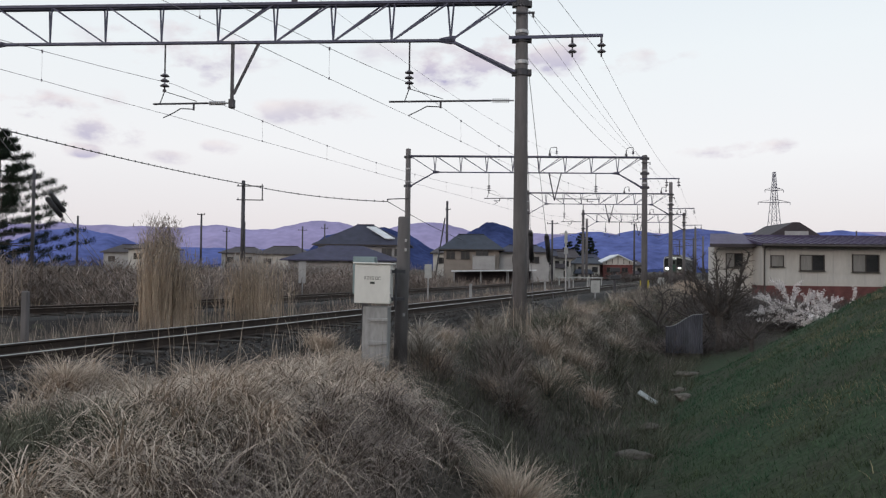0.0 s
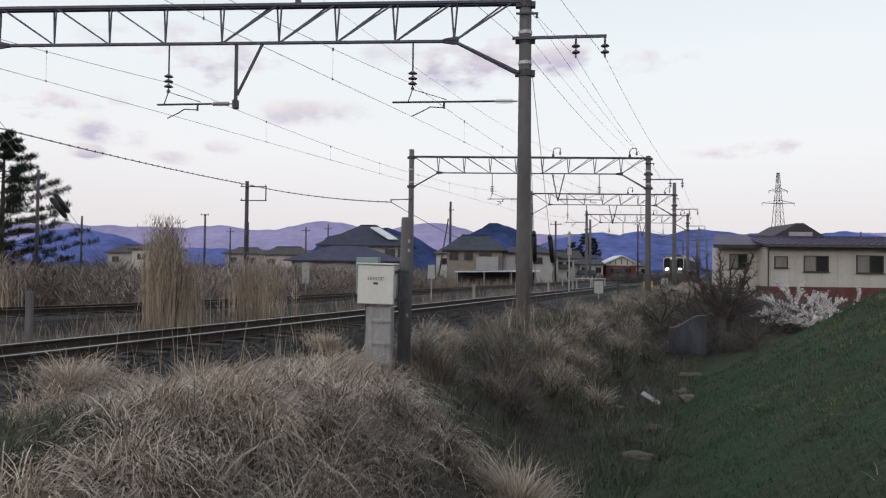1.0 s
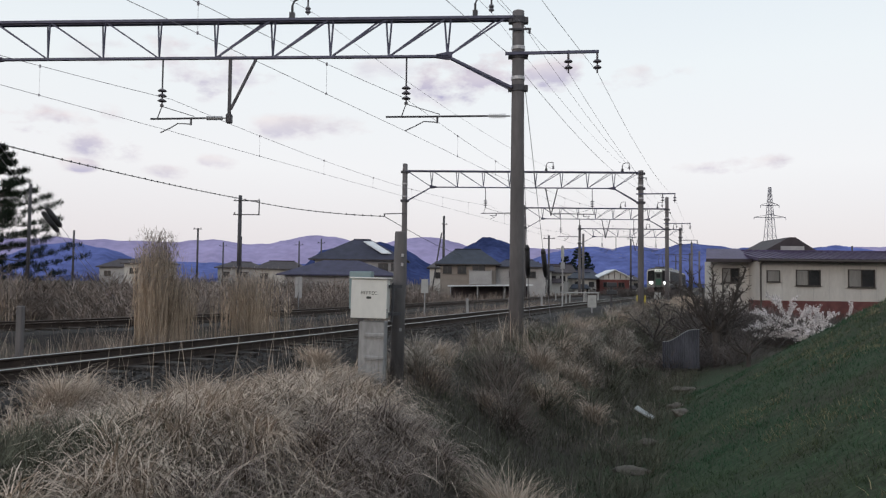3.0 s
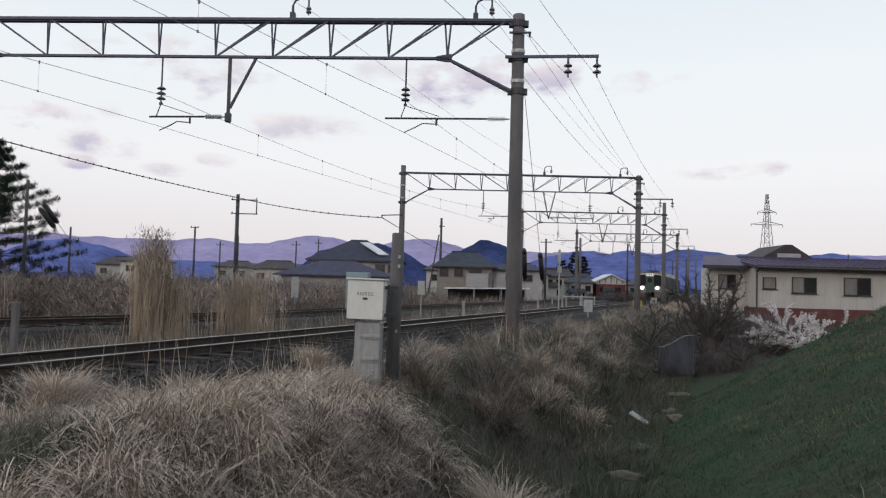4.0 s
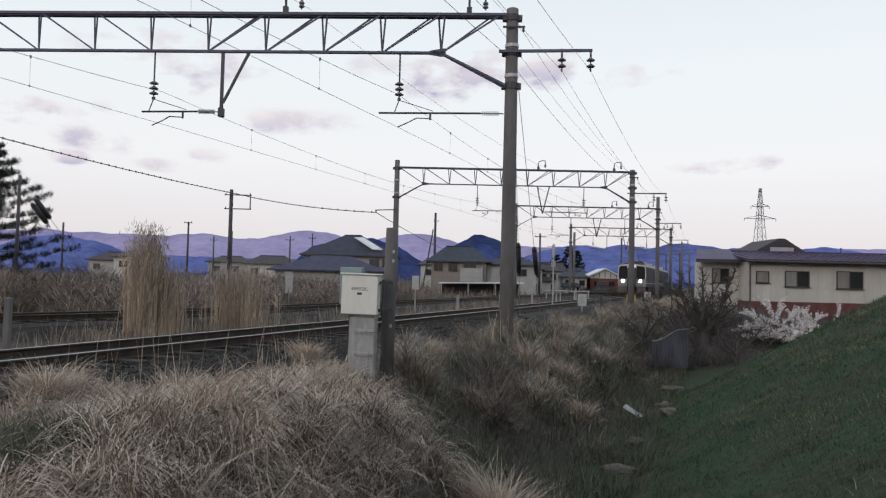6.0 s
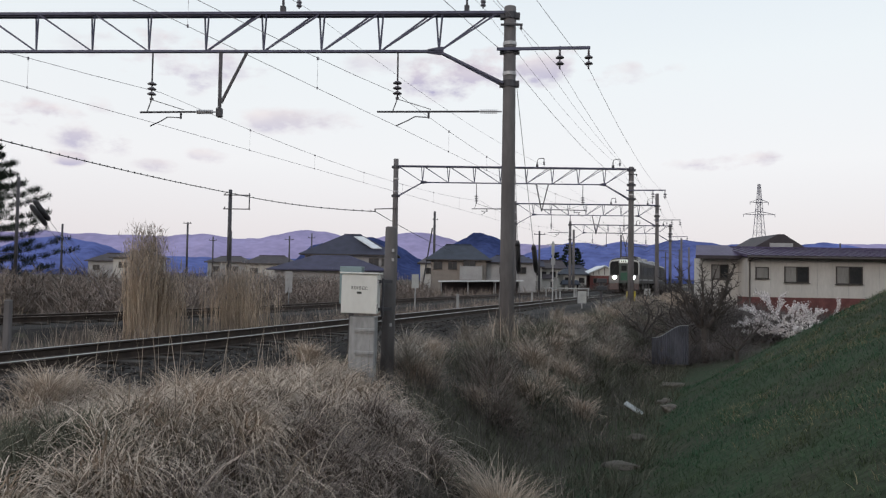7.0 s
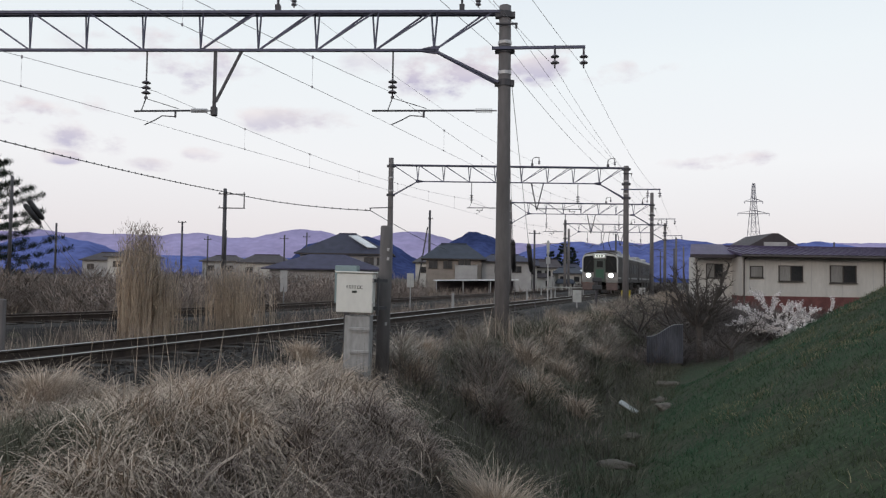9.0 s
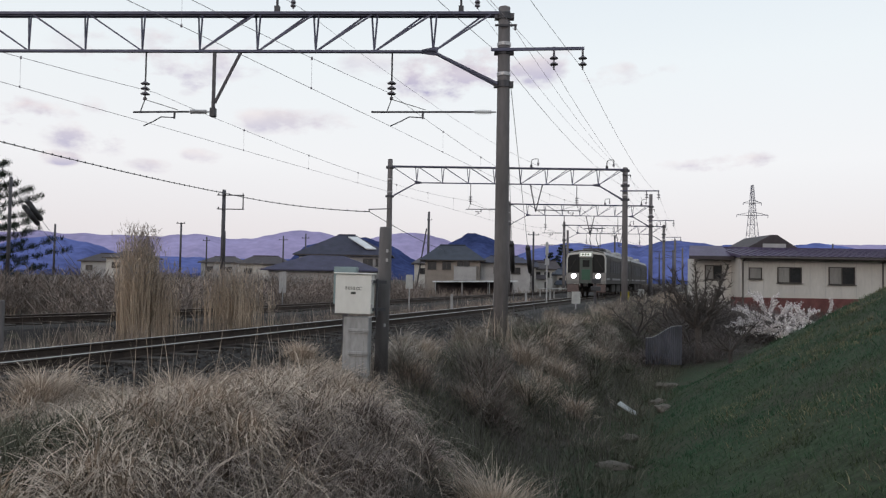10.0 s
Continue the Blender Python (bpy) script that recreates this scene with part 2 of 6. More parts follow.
def earth_material():
    """Bare soil that gives way, along a ragged line beside the ditch, to turf."""
    m = bpy.data.materials.new("soil_and_turf")
    m.use_nodes = True
    n, l = m.node_tree.nodes, m.node_tree.links
    b = n["Principled BSDF"]
    b.inputs["Roughness"].default_value, b.inputs["Specular IOR Level"].default_value = 0.95, 0.2
    tc = n.new("ShaderNodeTexCoord")

    def noi(sc, det=6.0):
        t = n.new("ShaderNodeTexNoise")
        t.inputs["Scale"].default_value, t.inputs["Detail"].default_value = sc, det
        l.new(tc.outputs["Object"], t.inputs["Vector"])
        return t.outputs[0]

    def rng(v, a, z, lo=0.0, hi=1.0):
        r = n.new("ShaderNodeMapRange")
        for k, q in zip(("From Min", "From Max", "To Min", "To Max"), (a, z, lo, hi)):
            r.inputs[k].default_value = q
        l.new(v, r.inputs[0])
        return r.outputs[0]

    def dot(d, off):
        q = n.new("ShaderNodeVectorMath")
        q.operation = "DOT_PRODUCT"
        l.new(tc.outputs["Object"], q.inputs[0])
        q.inputs[1].default_value = tuple(d)
        p = n.new("ShaderNodeMath")
        p.operation = "SUBTRACT"
        l.new(q.outputs["Value"], p.inputs[0])
        p.inputs[1].default_value = off
        return p.outputs[0]

    def op(kind, a, c):
        p = n.new("ShaderNodeMath")
        p.operation = kind
        l.new(a, p.inputs[0])
        l.new(c, p.inputs[1])
        return p.outputs[0]

    def mix(f, a, c):
        x = n.new("ShaderNodeMixRGB")
        l.new(f, x.inputs[0])
        for k, q in ((1, a), (2, c)):
            if isinstance(q, tuple):
                x.inputs[k].default_value = (*q, 1)
            else:
                l.new(q, x.inputs[k])
        return x.outputs[0]

    big, fine = noi(0.7), noi(9.0, 3.0)
    u = op("ADD", dot(ACROSS, ACROSS.dot(ORIGIN)), rng(noi(1.6), 0.3, 0.7, -0.7, 0.7))
    v = op("ADD", dot(ALONG, ALONG.dot(ORIGIN)), rng(noi(0.9), 0.3, 0.7, -1.5, 1.5))
    green = op("MULTIPLY", rng(u, 6.1, 7.0), rng(v, 10.0, 8.0))
    soil = mix(rng(big, 0.42, 0.66), (0.066, 0.057, 0.048), (0.046, 0.046, 0.032))
    turf = mix(rng(big, 0.42, 0.66), (0.029, 0.047, 0.023), (0.038, 0.040, 0.025))
    x = n.new("ShaderNodeMixRGB")
    x.blend_type = "MULTIPLY"
    x.inputs[0].default_value = 1.0
    l.new(mix(green, soil, turf), x.inputs[1])
    l.new(rng(fine, 0.3, 0.7, 0.65, 1.35), x.inputs[2])
    l.new(x.outputs[0], b.inputs["Base Color"])
    bp = n.new("ShaderNodeBump")
    bp.inputs["Strength"].default_value, bp.inputs["Distance"].default_value = 0.8, 0.03
    l.new(fine, bp.inputs["Height"])
    l.new(bp.outputs[0], b.inputs["Normal"])
    return m


M["earth"] = earth_material()


def build_ground():
    us, vs = axis(-20, 26, 0.4, 4200), axis(-26, 30, 0.45, 4200)
    U, V = np.meshgrid(us, vs)
    X = ORIGIN.x + ACROSS.x * U + ALONG.x * V
    Y = ORIGIN.y + ACROSS.y * U + ALONG.y * V
    Z = ground_z(X, Y)
    rng = np.random.default_rng(4)
    rough = rng.normal(0, 0.03, Z.shape) * (np.abs(U) > 2.6) * (np.abs(U) < 26) * (1 - 0.8 * (U > 6.3))
    Z = Z + rough
    ny, nx = Z.shape
    verts = np.stack([X, Y, Z], -1).reshape(-1, 3)
    idx = np.arange(ny * nx).reshape(ny, nx)
    faces = np.stack([idx[:-1, :-1], idx[:-1, 1:], idx[1:, 1:], idx[1:, :-1]], -1).reshape(-1, 4)
    me = bpy.data.meshes.new("ground")
    me.from_pydata(verts.tolist(), [], faces.tolist())
    me.materials.append(M["earth"])
    me.polygons.foreach_set("use_smooth", np.ones(len(faces), bool))
    return tagged(new("ground", me), "dull brown earth with a ditch and a grassed bank", "ground", kind="structure")


build_ground()

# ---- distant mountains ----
# distance haze is mixed into these colours: each farther ridge is paler
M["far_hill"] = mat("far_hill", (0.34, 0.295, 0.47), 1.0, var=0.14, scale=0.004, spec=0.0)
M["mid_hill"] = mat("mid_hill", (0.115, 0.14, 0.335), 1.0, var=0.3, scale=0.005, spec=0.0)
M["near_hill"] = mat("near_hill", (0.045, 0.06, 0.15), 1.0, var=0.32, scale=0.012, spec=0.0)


def hills(name, dist, peaks, floor, material, label, seed, rough):
    """A ridge across the view: peaks are (bearing in degrees, height in degrees, half width in degrees)."""
    noise.seed_set(seed)
    bm = bmesh.new()
    rows = []
    n = 420
    for k in range(7):
        row = []
        for i in range(n + 1):
            b = -55 + 110 * i / n
            h = floor + rough * noise.fractal(Vector((b * 0.35, seed, 0)), 0.9, 2.1, 6)
            for pb, ph, pw in peaks:
                q = abs(b - pb) / pw
                h = max(h, ph * (1 - q ** 1.6) + rough * noise.fractal(Vector((b * 0.6, seed + 3, 0)), 0.9, 2.1, 5)) if q < 1 else h
            f = (1 - abs(k - 3) / 3.0)
            f = f ** 0.8
            r = dist + (k - 3) * dist * 0.05 + dist * 0.012 * noise.noise(Vector((b, k * 0.7, seed)))
            z = -4 + (dist * math.tan(radians(h)) + 5) * f * (1 + (0.12 * noise.noise(Vector((b * 0.9, k, seed))) if k != 3 else 0))
            a = radians(b)
            row.append(bm.verts.new((r * math.sin(a), r * math.cos(a), z)))
        rows.append(row)
    for p, q in zip(rows, rows[1:]):
        for i in range(n):
            bm.faces.new((p[i], p[i + 1], q[i + 1], q[i]))
    ob = part(name, bm, material, smooth=True)
    return tagged(ob, label, "mountains", kind="structure")


hills("backdrop_far_ridge", 3400, ((-10.3, 3.45, 10), (-2.5, 3.5, 9), (-18, 2.95, 10), (-28, 2.8, 9)), 2.7, M["far_hill"], "distant mountain ridge with lilac haze in its colour", 11, 0.13)
hills("backdrop_blue_ridge", 2500, ((-27, 2.5, 7), (17, 3.05, 9), (9.5, 2.85, 8), (12.8, 2.85, 8), (21.5, 2.85, 9), (26, 2.8, 9), (33, 3.1, 8)), 1.3, M["mid_hill"], "wooded mountain ridge with blue haze in its colour", 21, 0.15)
hills("backdrop_near_hill", 1500, ((2.3, 3.5, 4.6), (-6.0, 3.0, 6.0), (-9.3, 2.6, 3.0)), 0.2, M["near_hill"], "wooded hill with dark blue haze in its colour", 31, 0.22)


# ---- tracks ----
def rail_outline():
    return [(-0.065, -0.153), (0.065, -0.153), (0.065, -0.142), (0.012, -0.125), (0.010, -0.045), (0.033, -0.03), (0.033, -0.006), (0.026, 0.0), (-0.026, 0.0), (-0.033, -0.006), (-0.033, -0.03), (-0.010, -0.045), (-0.012, -0.125), (-0.065, -0.142)]


def sweep_rail(parent, fu, off, v0, v1, step, head):
    bm = bmesh.new()
    prof = rail_outline()
    prev = None
    v = v0
    while v <= v1 + 1e-6:
        c = fu(v) + off
        ring = [bm.verts.new(tw(c + x, v, z)) for x, z in prof]
        if prev:
            for i in range(len(prof)):
                j = (i + 1) % len(prof)
                fc = bm.faces.new((prev[i], prev[j], ring[j], ring[i]))
                fc.material_index = 0 if i in (6, 7, 8) else 1
        prev = ring
        v += step
    bmesh.ops.recalc_face_normals(bm, faces=bm.faces)
    return part("rail", bm, [head, M["railside"]], parent)


def build_track(name, fu, v0, v1, label, nsl, head):
    tr = grp(name, None, label, "railway track", kind="structure")
    # ballast: a crowned bed along the track
    bm = bmesh.new()
    prev = None
    prof = [(-2.6, -0.62), (-1.75, -0.22), (-1.3, -0.185), (1.3, -0.185), (1.75, -0.22), (2.6, -0.62)]
    v = v0
    rng = random.Random(3)
    while v <= v1 + 1e-6:
        ring = [bm.verts.new(tw(fu(v) + x + rng.uniform(-0.06, 0.06), v, z + rng.uniform(-0.02, 0.015))) for x, z in prof]
        if prev:
            for i in range(len(prof) - 1):
                bm.faces.new((prev[i], prev[i + 1], ring[i + 1], ring[i]))
        prev = ring
        v += 0.8
    bmesh.ops.recalc_face_normals(bm, faces=bm.faces)
    part("ballast", bm, M["ballast"], tr, "dark brown ballast bed")
    for off in (-0.566, 0.566):
        sweep_rail(tr, fu, off, v0, v1, 2.0, head)
    bm = bmesh.new()
    box(bm, (0, 0, -0.175), (2.1, 0.22, 0.06), bevel=0.012)
    first = part("sleeper", bm, M["sleeper"], tr)
    first.matrix_basis = Matrix.Translation(tw(fu(-16), -16)) @ Matrix.Rotation(-HEAD, 4, "Z")
    for i in range(1, nsl):
        vv = -16 + i * 0.64
        share(first, "sleeper", tr, Matrix.Translation(tw(fu(vv), vv)) @ Matrix.Rotation(-HEAD, 4, "Z"))
    return tr


build_track("track_near", lambda v: 0.0, -60, 260, "railway track with worn bright rails on dark ballast", 150, M["railtop"])
build_track("track_far", lambda v: float(track2_u(v)), -40, 260, "second railway track half hidden by dry weeds", 110, M["dullrail"])
# ---- portals that carry the overhead line ----
M["clamp"] = mat("pale_zinc_clamp", (0.42, 0.41, 0.42), 0.5, metal=0.5, var=0.15, scale=6)
ZB, ZT = 7.42, 8.48


def disc_string(bm, x, y, ztop, n, step=0.145, r=0.13):
    rod(bm, (x, y, ztop), (x, y, ztop - n * step - 0.05), 0.022, 6)
    for i in range(n):
        z = ztop - 0.06 - i * step
        lathe(bm, (x, y, z), [(0.03, 0.05), (0.055, 0.04), (r, -0.01), (r * 0.92, -0.03), (0.05, -0.02), (0.03, -0.05)], 12)


def registration(g, x_fix, x_end, z_arm, x_string, x_steady, x_wire, y=0.0):
    """A cantilever with its insulator, hanger string and pull-off arm."""
    s = 1 if x_fix > x_end else -1
    arm = bmesh.new()
    rod(arm, (x_fix - s * 0.62, y, z_arm), (x_end, y, z_arm - 0.02), 0.028, 8)
    part("registration_arm", arm, M["darksteel"], g)
    ins = bmesh.new()
    rod(ins, (x_fix, y, z_arm), (x_fix - s * 0.68, y, z_arm), 0.022, 8)
    for k in range(9):
        rod(ins, (x_fix - s * (0.14 + k * 0.052), y, z_arm), (x_fix - s * (0.165 + k * 0.052), y, z_arm), 0.062, 10)
    part("arm_insulator", ins, M["clamp"], g, "pale ribbed rod insulator")
    hg = bmesh.new()
    rod(hg, (x_string, y, ZB), (x_string, y, z_arm + 0.85), 0.024, 8)
    part("hanger_rod", hg, M["darksteel"], g)
    st = bmesh.new()
    disc_string(st, x_string, y, z_arm + 0.86, 3)
    part("insulator_string", st, M["ceramic"], g, "string of three dark porcelain discs", smooth=True)
    yk = bmesh.new()
    rod(yk, (x_string, y, z_arm + 0.34), (x_string - s * 0.12, y, z_arm), 0.015, 6)
    rod(yk, (x_string, y, z_arm + 0.34), (x_string + s * 0.95, y, z_arm + 0.05), 0.011, 6)
    box(yk, (x_string, y, z_arm + 0.36), (0.09, 0.05, 0.07))
    part("wire_clamp", yk, M["darksteel"], g)
    sd = bmesh.new()
    rod(sd, (x_steady, y, z_arm), (x_steady, y, z_arm - 0.2), 0.03, 8)
    p = [Vector((x_steady, y, z_arm - 0.17)), Vector((x_steady - s * 0.38, y, z_arm - 0.15)), Vector((x_wire + s * 0.3, y, z_arm - 0.27)), Vector((x_wire, y, z_arm - 0.41))]
    for a, b in zip(p, p[1:]):
        rod(sd, a, b, 0.016, 6)
    part("steady_arm", sd, M["darksteel"], g)


def portal(m, tops, variant, label, SPAN=15.4, n=7, arm_z=7.42, hooks=(-6.15, -1.2), base=-0.75, x0=-1.76):
    """Right pole at the origin, the beam runs to -x; tops: heights of the right and left pole."""
    g = grp("catenary_portal", m, label, "catenary portal", "portals over the railway")
    for x, top in ((0.0, tops[0]), (-SPAN, tops[1])):
        bm = bmesh.new()
        lathe(bm, (x, 0, 0), [(0.205, base), (0.195, 2.0), (0.175, 6.0), (0.162, top - 0.02), (0.12, top)], 18)
        part("pole", bm, M["pole"], g, "round grey concrete pole", smooth=True)
        for z in (6.5, 7.42, 8.4) if x == 0 else (6.5, 8.4):
            c = bmesh.new()
            lathe(c, (x, 0, 0), [(0.195, z - 0.09), (0.2, z - 0.08), (0.2, z + 0.08), (0.195, z + 0.09)], 16)
            box(c, (x + 0.21, 0, z), (0.12, 0.2, 0.15))
            box(c, (x - 0.21, 0, z), (0.12, 0.2, 0.15))
            part("pole_band", c, M["darksteel"], g)
        for z in (6.78, 7.62):
            c = bmesh.new()
            lathe(c, (x, 0, 0), [(0.185, z - 0.05), (0.19, z - 0.04), (0.19, z + 0.04), (0.185, z + 0.05)], 16)
            part("zinc_band", c, M["clamp"], g)
    for y in (-0.09, 0.09):
        bm = bmesh.new()
        bar(bm, (0.15, y, ZT), (-SPAN - 0.15, y, ZT), 0.07, 0.075)
        bar(bm, (0.15, y + 0.03, ZT - 0.03), (-SPAN - 0.15, y + 0.03, ZT - 0.03), 0.012, 0.08)
        part("top_chord", bm, M["steel"], g)
    step = (SPAN + 2 * x0) / n
    bm = bmesh.new()
    bar(bm, (x0 + 0.1, 0, ZB), (-SPAN - x0 - 0.1, 0, ZB), 0.07, 0.07)
    bar(bm, (x0 + 0.1, 0, ZB - 0.03), (-SPAN - x0 - 0.1, 0, ZB - 0.03), 0.12, 0.012)
    part("bottom_chord", bm, M["steel"], g)
    for i in range(n + 1):
        x = x0 - i * step
        for y in (-0.09, 0.09):
            k = 1 if y > 0 else -1
            bm = bmesh.new()
            bar(bm, (x, 0, ZB), (x - 0.09 * k, y, ZT - 0.03), 0.038, 0.038)
            part("vertical", bm, M["steel"], g)
            bm = bmesh.new()
            if i <= n // 2:
                bar(bm, (x + 0.05, 0, ZB + 0.03), (min(x + step - 0.2 - 0.13 * k, -0.16), y, ZT - 0.05), 0.042, 0.042)
            else:
                bar(bm, (x - 0.05, 0, ZB + 0.03), (max(x - step + 0.14, -SPAN + 0.16), y, ZT - 0.05), 0.042, 0.042)
            part("diagonal", bm, M["steel"], g)
    for s, xe, xp in ((1, x0, -0.17), (-1, -SPAN - x0, -SPAN + 0.17)):
        bm = bmesh.new()
        o = [(xe - s * 0.32, ZB - 0.05), (xe + s * 0.02, ZB - 0.1), (xe + s * 0.12, ZB - 0.09), (xe + s * 0.14, ZB + 0.12), (xe + s * 0.02, ZB + 0.12), (xe - s * 0.32, ZB + 0.05)]
        prism(bm, o, -0.035, 0.035)
        part("gusset", bm, M["steel"], g)
        for y in (-0.05, 0.05):
            bm = bmesh.new()
            bar(bm, (xe + s * 0.1, y, ZB - 0.06), (xp, y * 3, 6.5), 0.06, 0.06)
            part("knee_brace", bm, M["steel"], g)
    bm = bmesh.new()
    bar(bm, (-0.36, -0.2, arm_z), (2.18, -0.2, arm_z + 0.04), 0.07, 0.075)
    part("crossarm", bm, M["steel"], g)
    for x in (1.36, 2.14):
        bm = bmesh.new()
        rod(bm, (x, -0.2, arm_z + 0.08), (x, -0.2, arm_z - 0.17), 0.03, 6)
        disc_string(bm, x, -0.2, arm_z - 0.16, 2, 0.17, 0.12)
        part("feeder_insulator", bm, M["ceramic"], g, smooth=True)
    bm = bmesh.new()
    bar(bm, (-0.26, -0.2, 8.1), (0.34, -0.2, 8.1), 0.05, 0.05)
    rod(bm, (0.3, -0.2, 8.08), (0.3, -0.2, 7.97), 0.03, 6)
    part("earth_wire_bracket", bm, M["darksteel"], g)
    for x in hooks:
        bm = bmesh.new()
        p = [Vector((x, 0, ZT)), Vector((x, 0, ZT + 0.42)), Vector((x + 0.06, 0, ZT + 0.56)), Vector((x + 0.2, 0, ZT + 0.62)), Vector((x + 0.45, 0, ZT + 0.62)), Vector((x + 0.45, 0, ZT + 0.36))]
        for a, b in zip(p, p[1:]):
            rod(bm, a, b, 0.036 if a is p[0] else 0.026, 6)
        box(bm, (x, 0, ZT + 0.12), (0.14, 0.14, 0.2))
        part("feeder_hook", bm, M["darksteel"], g)
        bm = bmesh.new()
        disc_string(bm, x + 0.45, 0, ZT + 0.4, 2, 0.1, 0.08)
        part("hook_insulator", bm, M["ceramic"], g)
    if variant == "near":
        registration(g, -0.2, -3.66, 5.74, -3.1, -2.22, -3.12)
        bm = bmesh.new()
        bar(bm, (-8.12, 0, ZB), (-8.12, 0, 5.6), 0.08, 0.08)
        part("drop_post", bm, M["darksteel"], g)
        bm = bmesh.new()
        bar(bm, (-7.36, 0, ZB), (-8.08, 0, 5.95), 0.065, 0.065)
        part("drop_brace", bm, M["darksteel"], g)
        bm = bmesh.new()
        box(bm, (-8.12, 0, 5.68), (0.16, 0.16, 0.26), bevel=0.02)
        part("post_foot", bm, M["darksteel"], g)
        registration(g, -8.18, -10.4, 5.7, -10.08, -9.22, -10.1)
    else:
        for xa in (-6.2, -5.4):
            bm = bmesh.new()
            bar(bm, (xa, 0, ZB), (-5.83, 0, 5.62), 0.07, 0.07)
            part("drop_post", bm, M["darksteel"], g)
        registration(g, -5.8, -2.9, 5.74, -3.15, -3.7, -3.15 if variant == "mid" else -3.3)
        bm = bmesh.new()
        bar(bm, (-8.3, 0, ZB), (-8.3, 0, 5.6), 0.07, 0.07)
        part("drop_post", bm, M["darksteel"], g)
        registration(g, -8.35, -10.4, 5.74, -10.1, -9.4, -9.8)
    return g


P1 = pose(1.6, 21.0, 0, rz=-2.6)
P2 = pose(11.85, 50.0, 0, rz=-0.5)
P3 = pose(19.9, 73.5, 0, rz=-0.5)
P4 = pose(28.8, 100.0, 0, rz=-0.5)
GP = [portal(P1, (8.68, 8.9), "near", "grey steel lattice portal on round concrete poles beside the ditch", 17.1, 8, hooks=(-6.37, -1.2), x0=-1.96),
      portal(P2, (8.62, 8.95), "mid", "grey steel lattice portal spanning two tracks", 15.4, 7, 7.05),
      portal(P3, (9.6, 8.7), "mid", "grey lattice portal farther along the railway", 13.6, 6, 7.05, (-4.4, -0.9)),
      portal(P4, (8.7, 8.9), "mid", "far lattice portal over the railway", 13.0, 6, 7.05, (-4.4, -0.9))]
bm = bmesh.new()
bar(bm, (-15.3, -0.2, 5.66), (-16.75, -0.2, 5.6), 0.06, 0.06)
rod(bm, (-16.7, -0.2, 5.62), (-16.7, -0.2, 5.45), 0.04, 6)
part("cable_bracket", bm, M["darksteel"], GP[1])
P0 = Matrix.Translation(P1.translation - ALONG * 31.0) @ P1.to_3x3().to_4x4()
P5 = Matrix.Translation(P4.translation + ALONG * 30.0) @ P4.to_3x3().to_4x4()
P6 = Matrix.Translation(P4.translation + ALONG * 62.0) @ P4.to_3x3().to_4x4()
POSTS = (P0, P1, P2, P3, P4, P5, P6)


def mast(m, h, label):
    g = grp("catenary_mast", m, label, "catenary mast", "masts along the railway")
    bm = bmesh.new()
    lathe(bm, (0, 0, 0), [(0.2, -0.9), (0.19, 3.0), (0.16, h - 0.03), (0.11, h)], 14)
    part("pole", bm, M["pole"], g, smooth=True)
    bm = bmesh.new()
    bar(bm, (-3.9, 0, 6.4), (0.3, 0, 6.4), 0.07, 0.07)
    part("crossarm", bm, M["darksteel"], g)
    bm = bmesh.new()
    bar(bm, (-0.1, 0, 5.4), (-3.2, 0, 6.4), 0.05, 0.05)
    part("brace", bm, M["darksteel"], g)


mast(P5, 8.4, "far grey concrete mast beside the railway")
mast(P6, 8.4, "far grey concrete mast at the end of view")
mast(pose(18.2, 112.0, 0), 8.6, "far concrete mast across the tracks")


# ---- wires along the line ----
def line_wire(name, x, y, zs, drop, r, material, label, droppers=0.0, xs=None):
    pts = []
    spans = []
    for i, (a, b) in enumerate(zip(POSTS, POSTS[1:])):
        pa = a @ Vector((x if xs is None else xs[i], y, zs))
        pb = b @ Vector((x if xs is None else xs[i + 1], y, zs))
        seg = sag(pa, pb, drop, 12)
        spans.append((pa, pb))
        pts += seg if not pts else seg[1:]
    ob = strip(name, pts, r, material, label, "overhead wire", group="wires of the overhead line")
    return ob, spans


near_x = [-3.12, -3.12, -3.15, -3.3, -3.3, -3.3, -3.3]
far_x = [-9.8, -9.8, -9.8, -9.8, -9.8, -9.8, -9.8]
for xs, tag in ((near_x, "near"), (far_x, "far")):
    mes, sp = line_wire("messenger_wire", 0, 0, 6.24, 0.5, 0.0065, M["wire"], "thin grey messenger wire above the track", xs=xs)
    con, _ = line_wire("contact_wire", 0, 0, 5.33, 0.03, 0.006, M["wire"], "thin grey contact wire above the track", xs=xs)
    for pa, pb in sp[:4]:
        for k in range(1, 7):
            f = k / 7
            top = pa.lerp(pb, f) - Vector((0, 0, 0.5 * 4 * f * (1 - f)))
            bot = pa.lerp(pb, f) + Vector((0, 0, -0.91 - 0.03 * 4 * f * (1 - f)))
            bm = bmesh.new()
            rod(bm, top, bot, 0.0028, 4)
            rod(bm, top + Vector((0, 0, 0.03)), top - Vector((0, 0, 0.04)), 0.022, 6)
            rod(bm, bot + Vector((0, 0, 0.03)), bot - Vector((0, 0, 0.02)), 0.018, 6)
            part("dropper", bm, M["wire"], mes)
line_wire("feeder_wire", 1.36, -0.2, 6.9, 0.5, 0.006, M["wire"], "thin feeder wire on the crossarms")
line_wire("feeder_wire", 2.14, -0.2, 6.9, 0.5, 0.006, M["wire"], "thin feeder wire at the crossarm ends")
line_wire("earth_wire", 0.3, -0.2, 7.95, 0.45, 0.006, M["wire"], "thin earth wire along the poles")
line_wire("earth_wire", -0.3, -0.2, 7.44, 0.45, 0.009, M["wire"], "dark earth wire clamped to the poles")
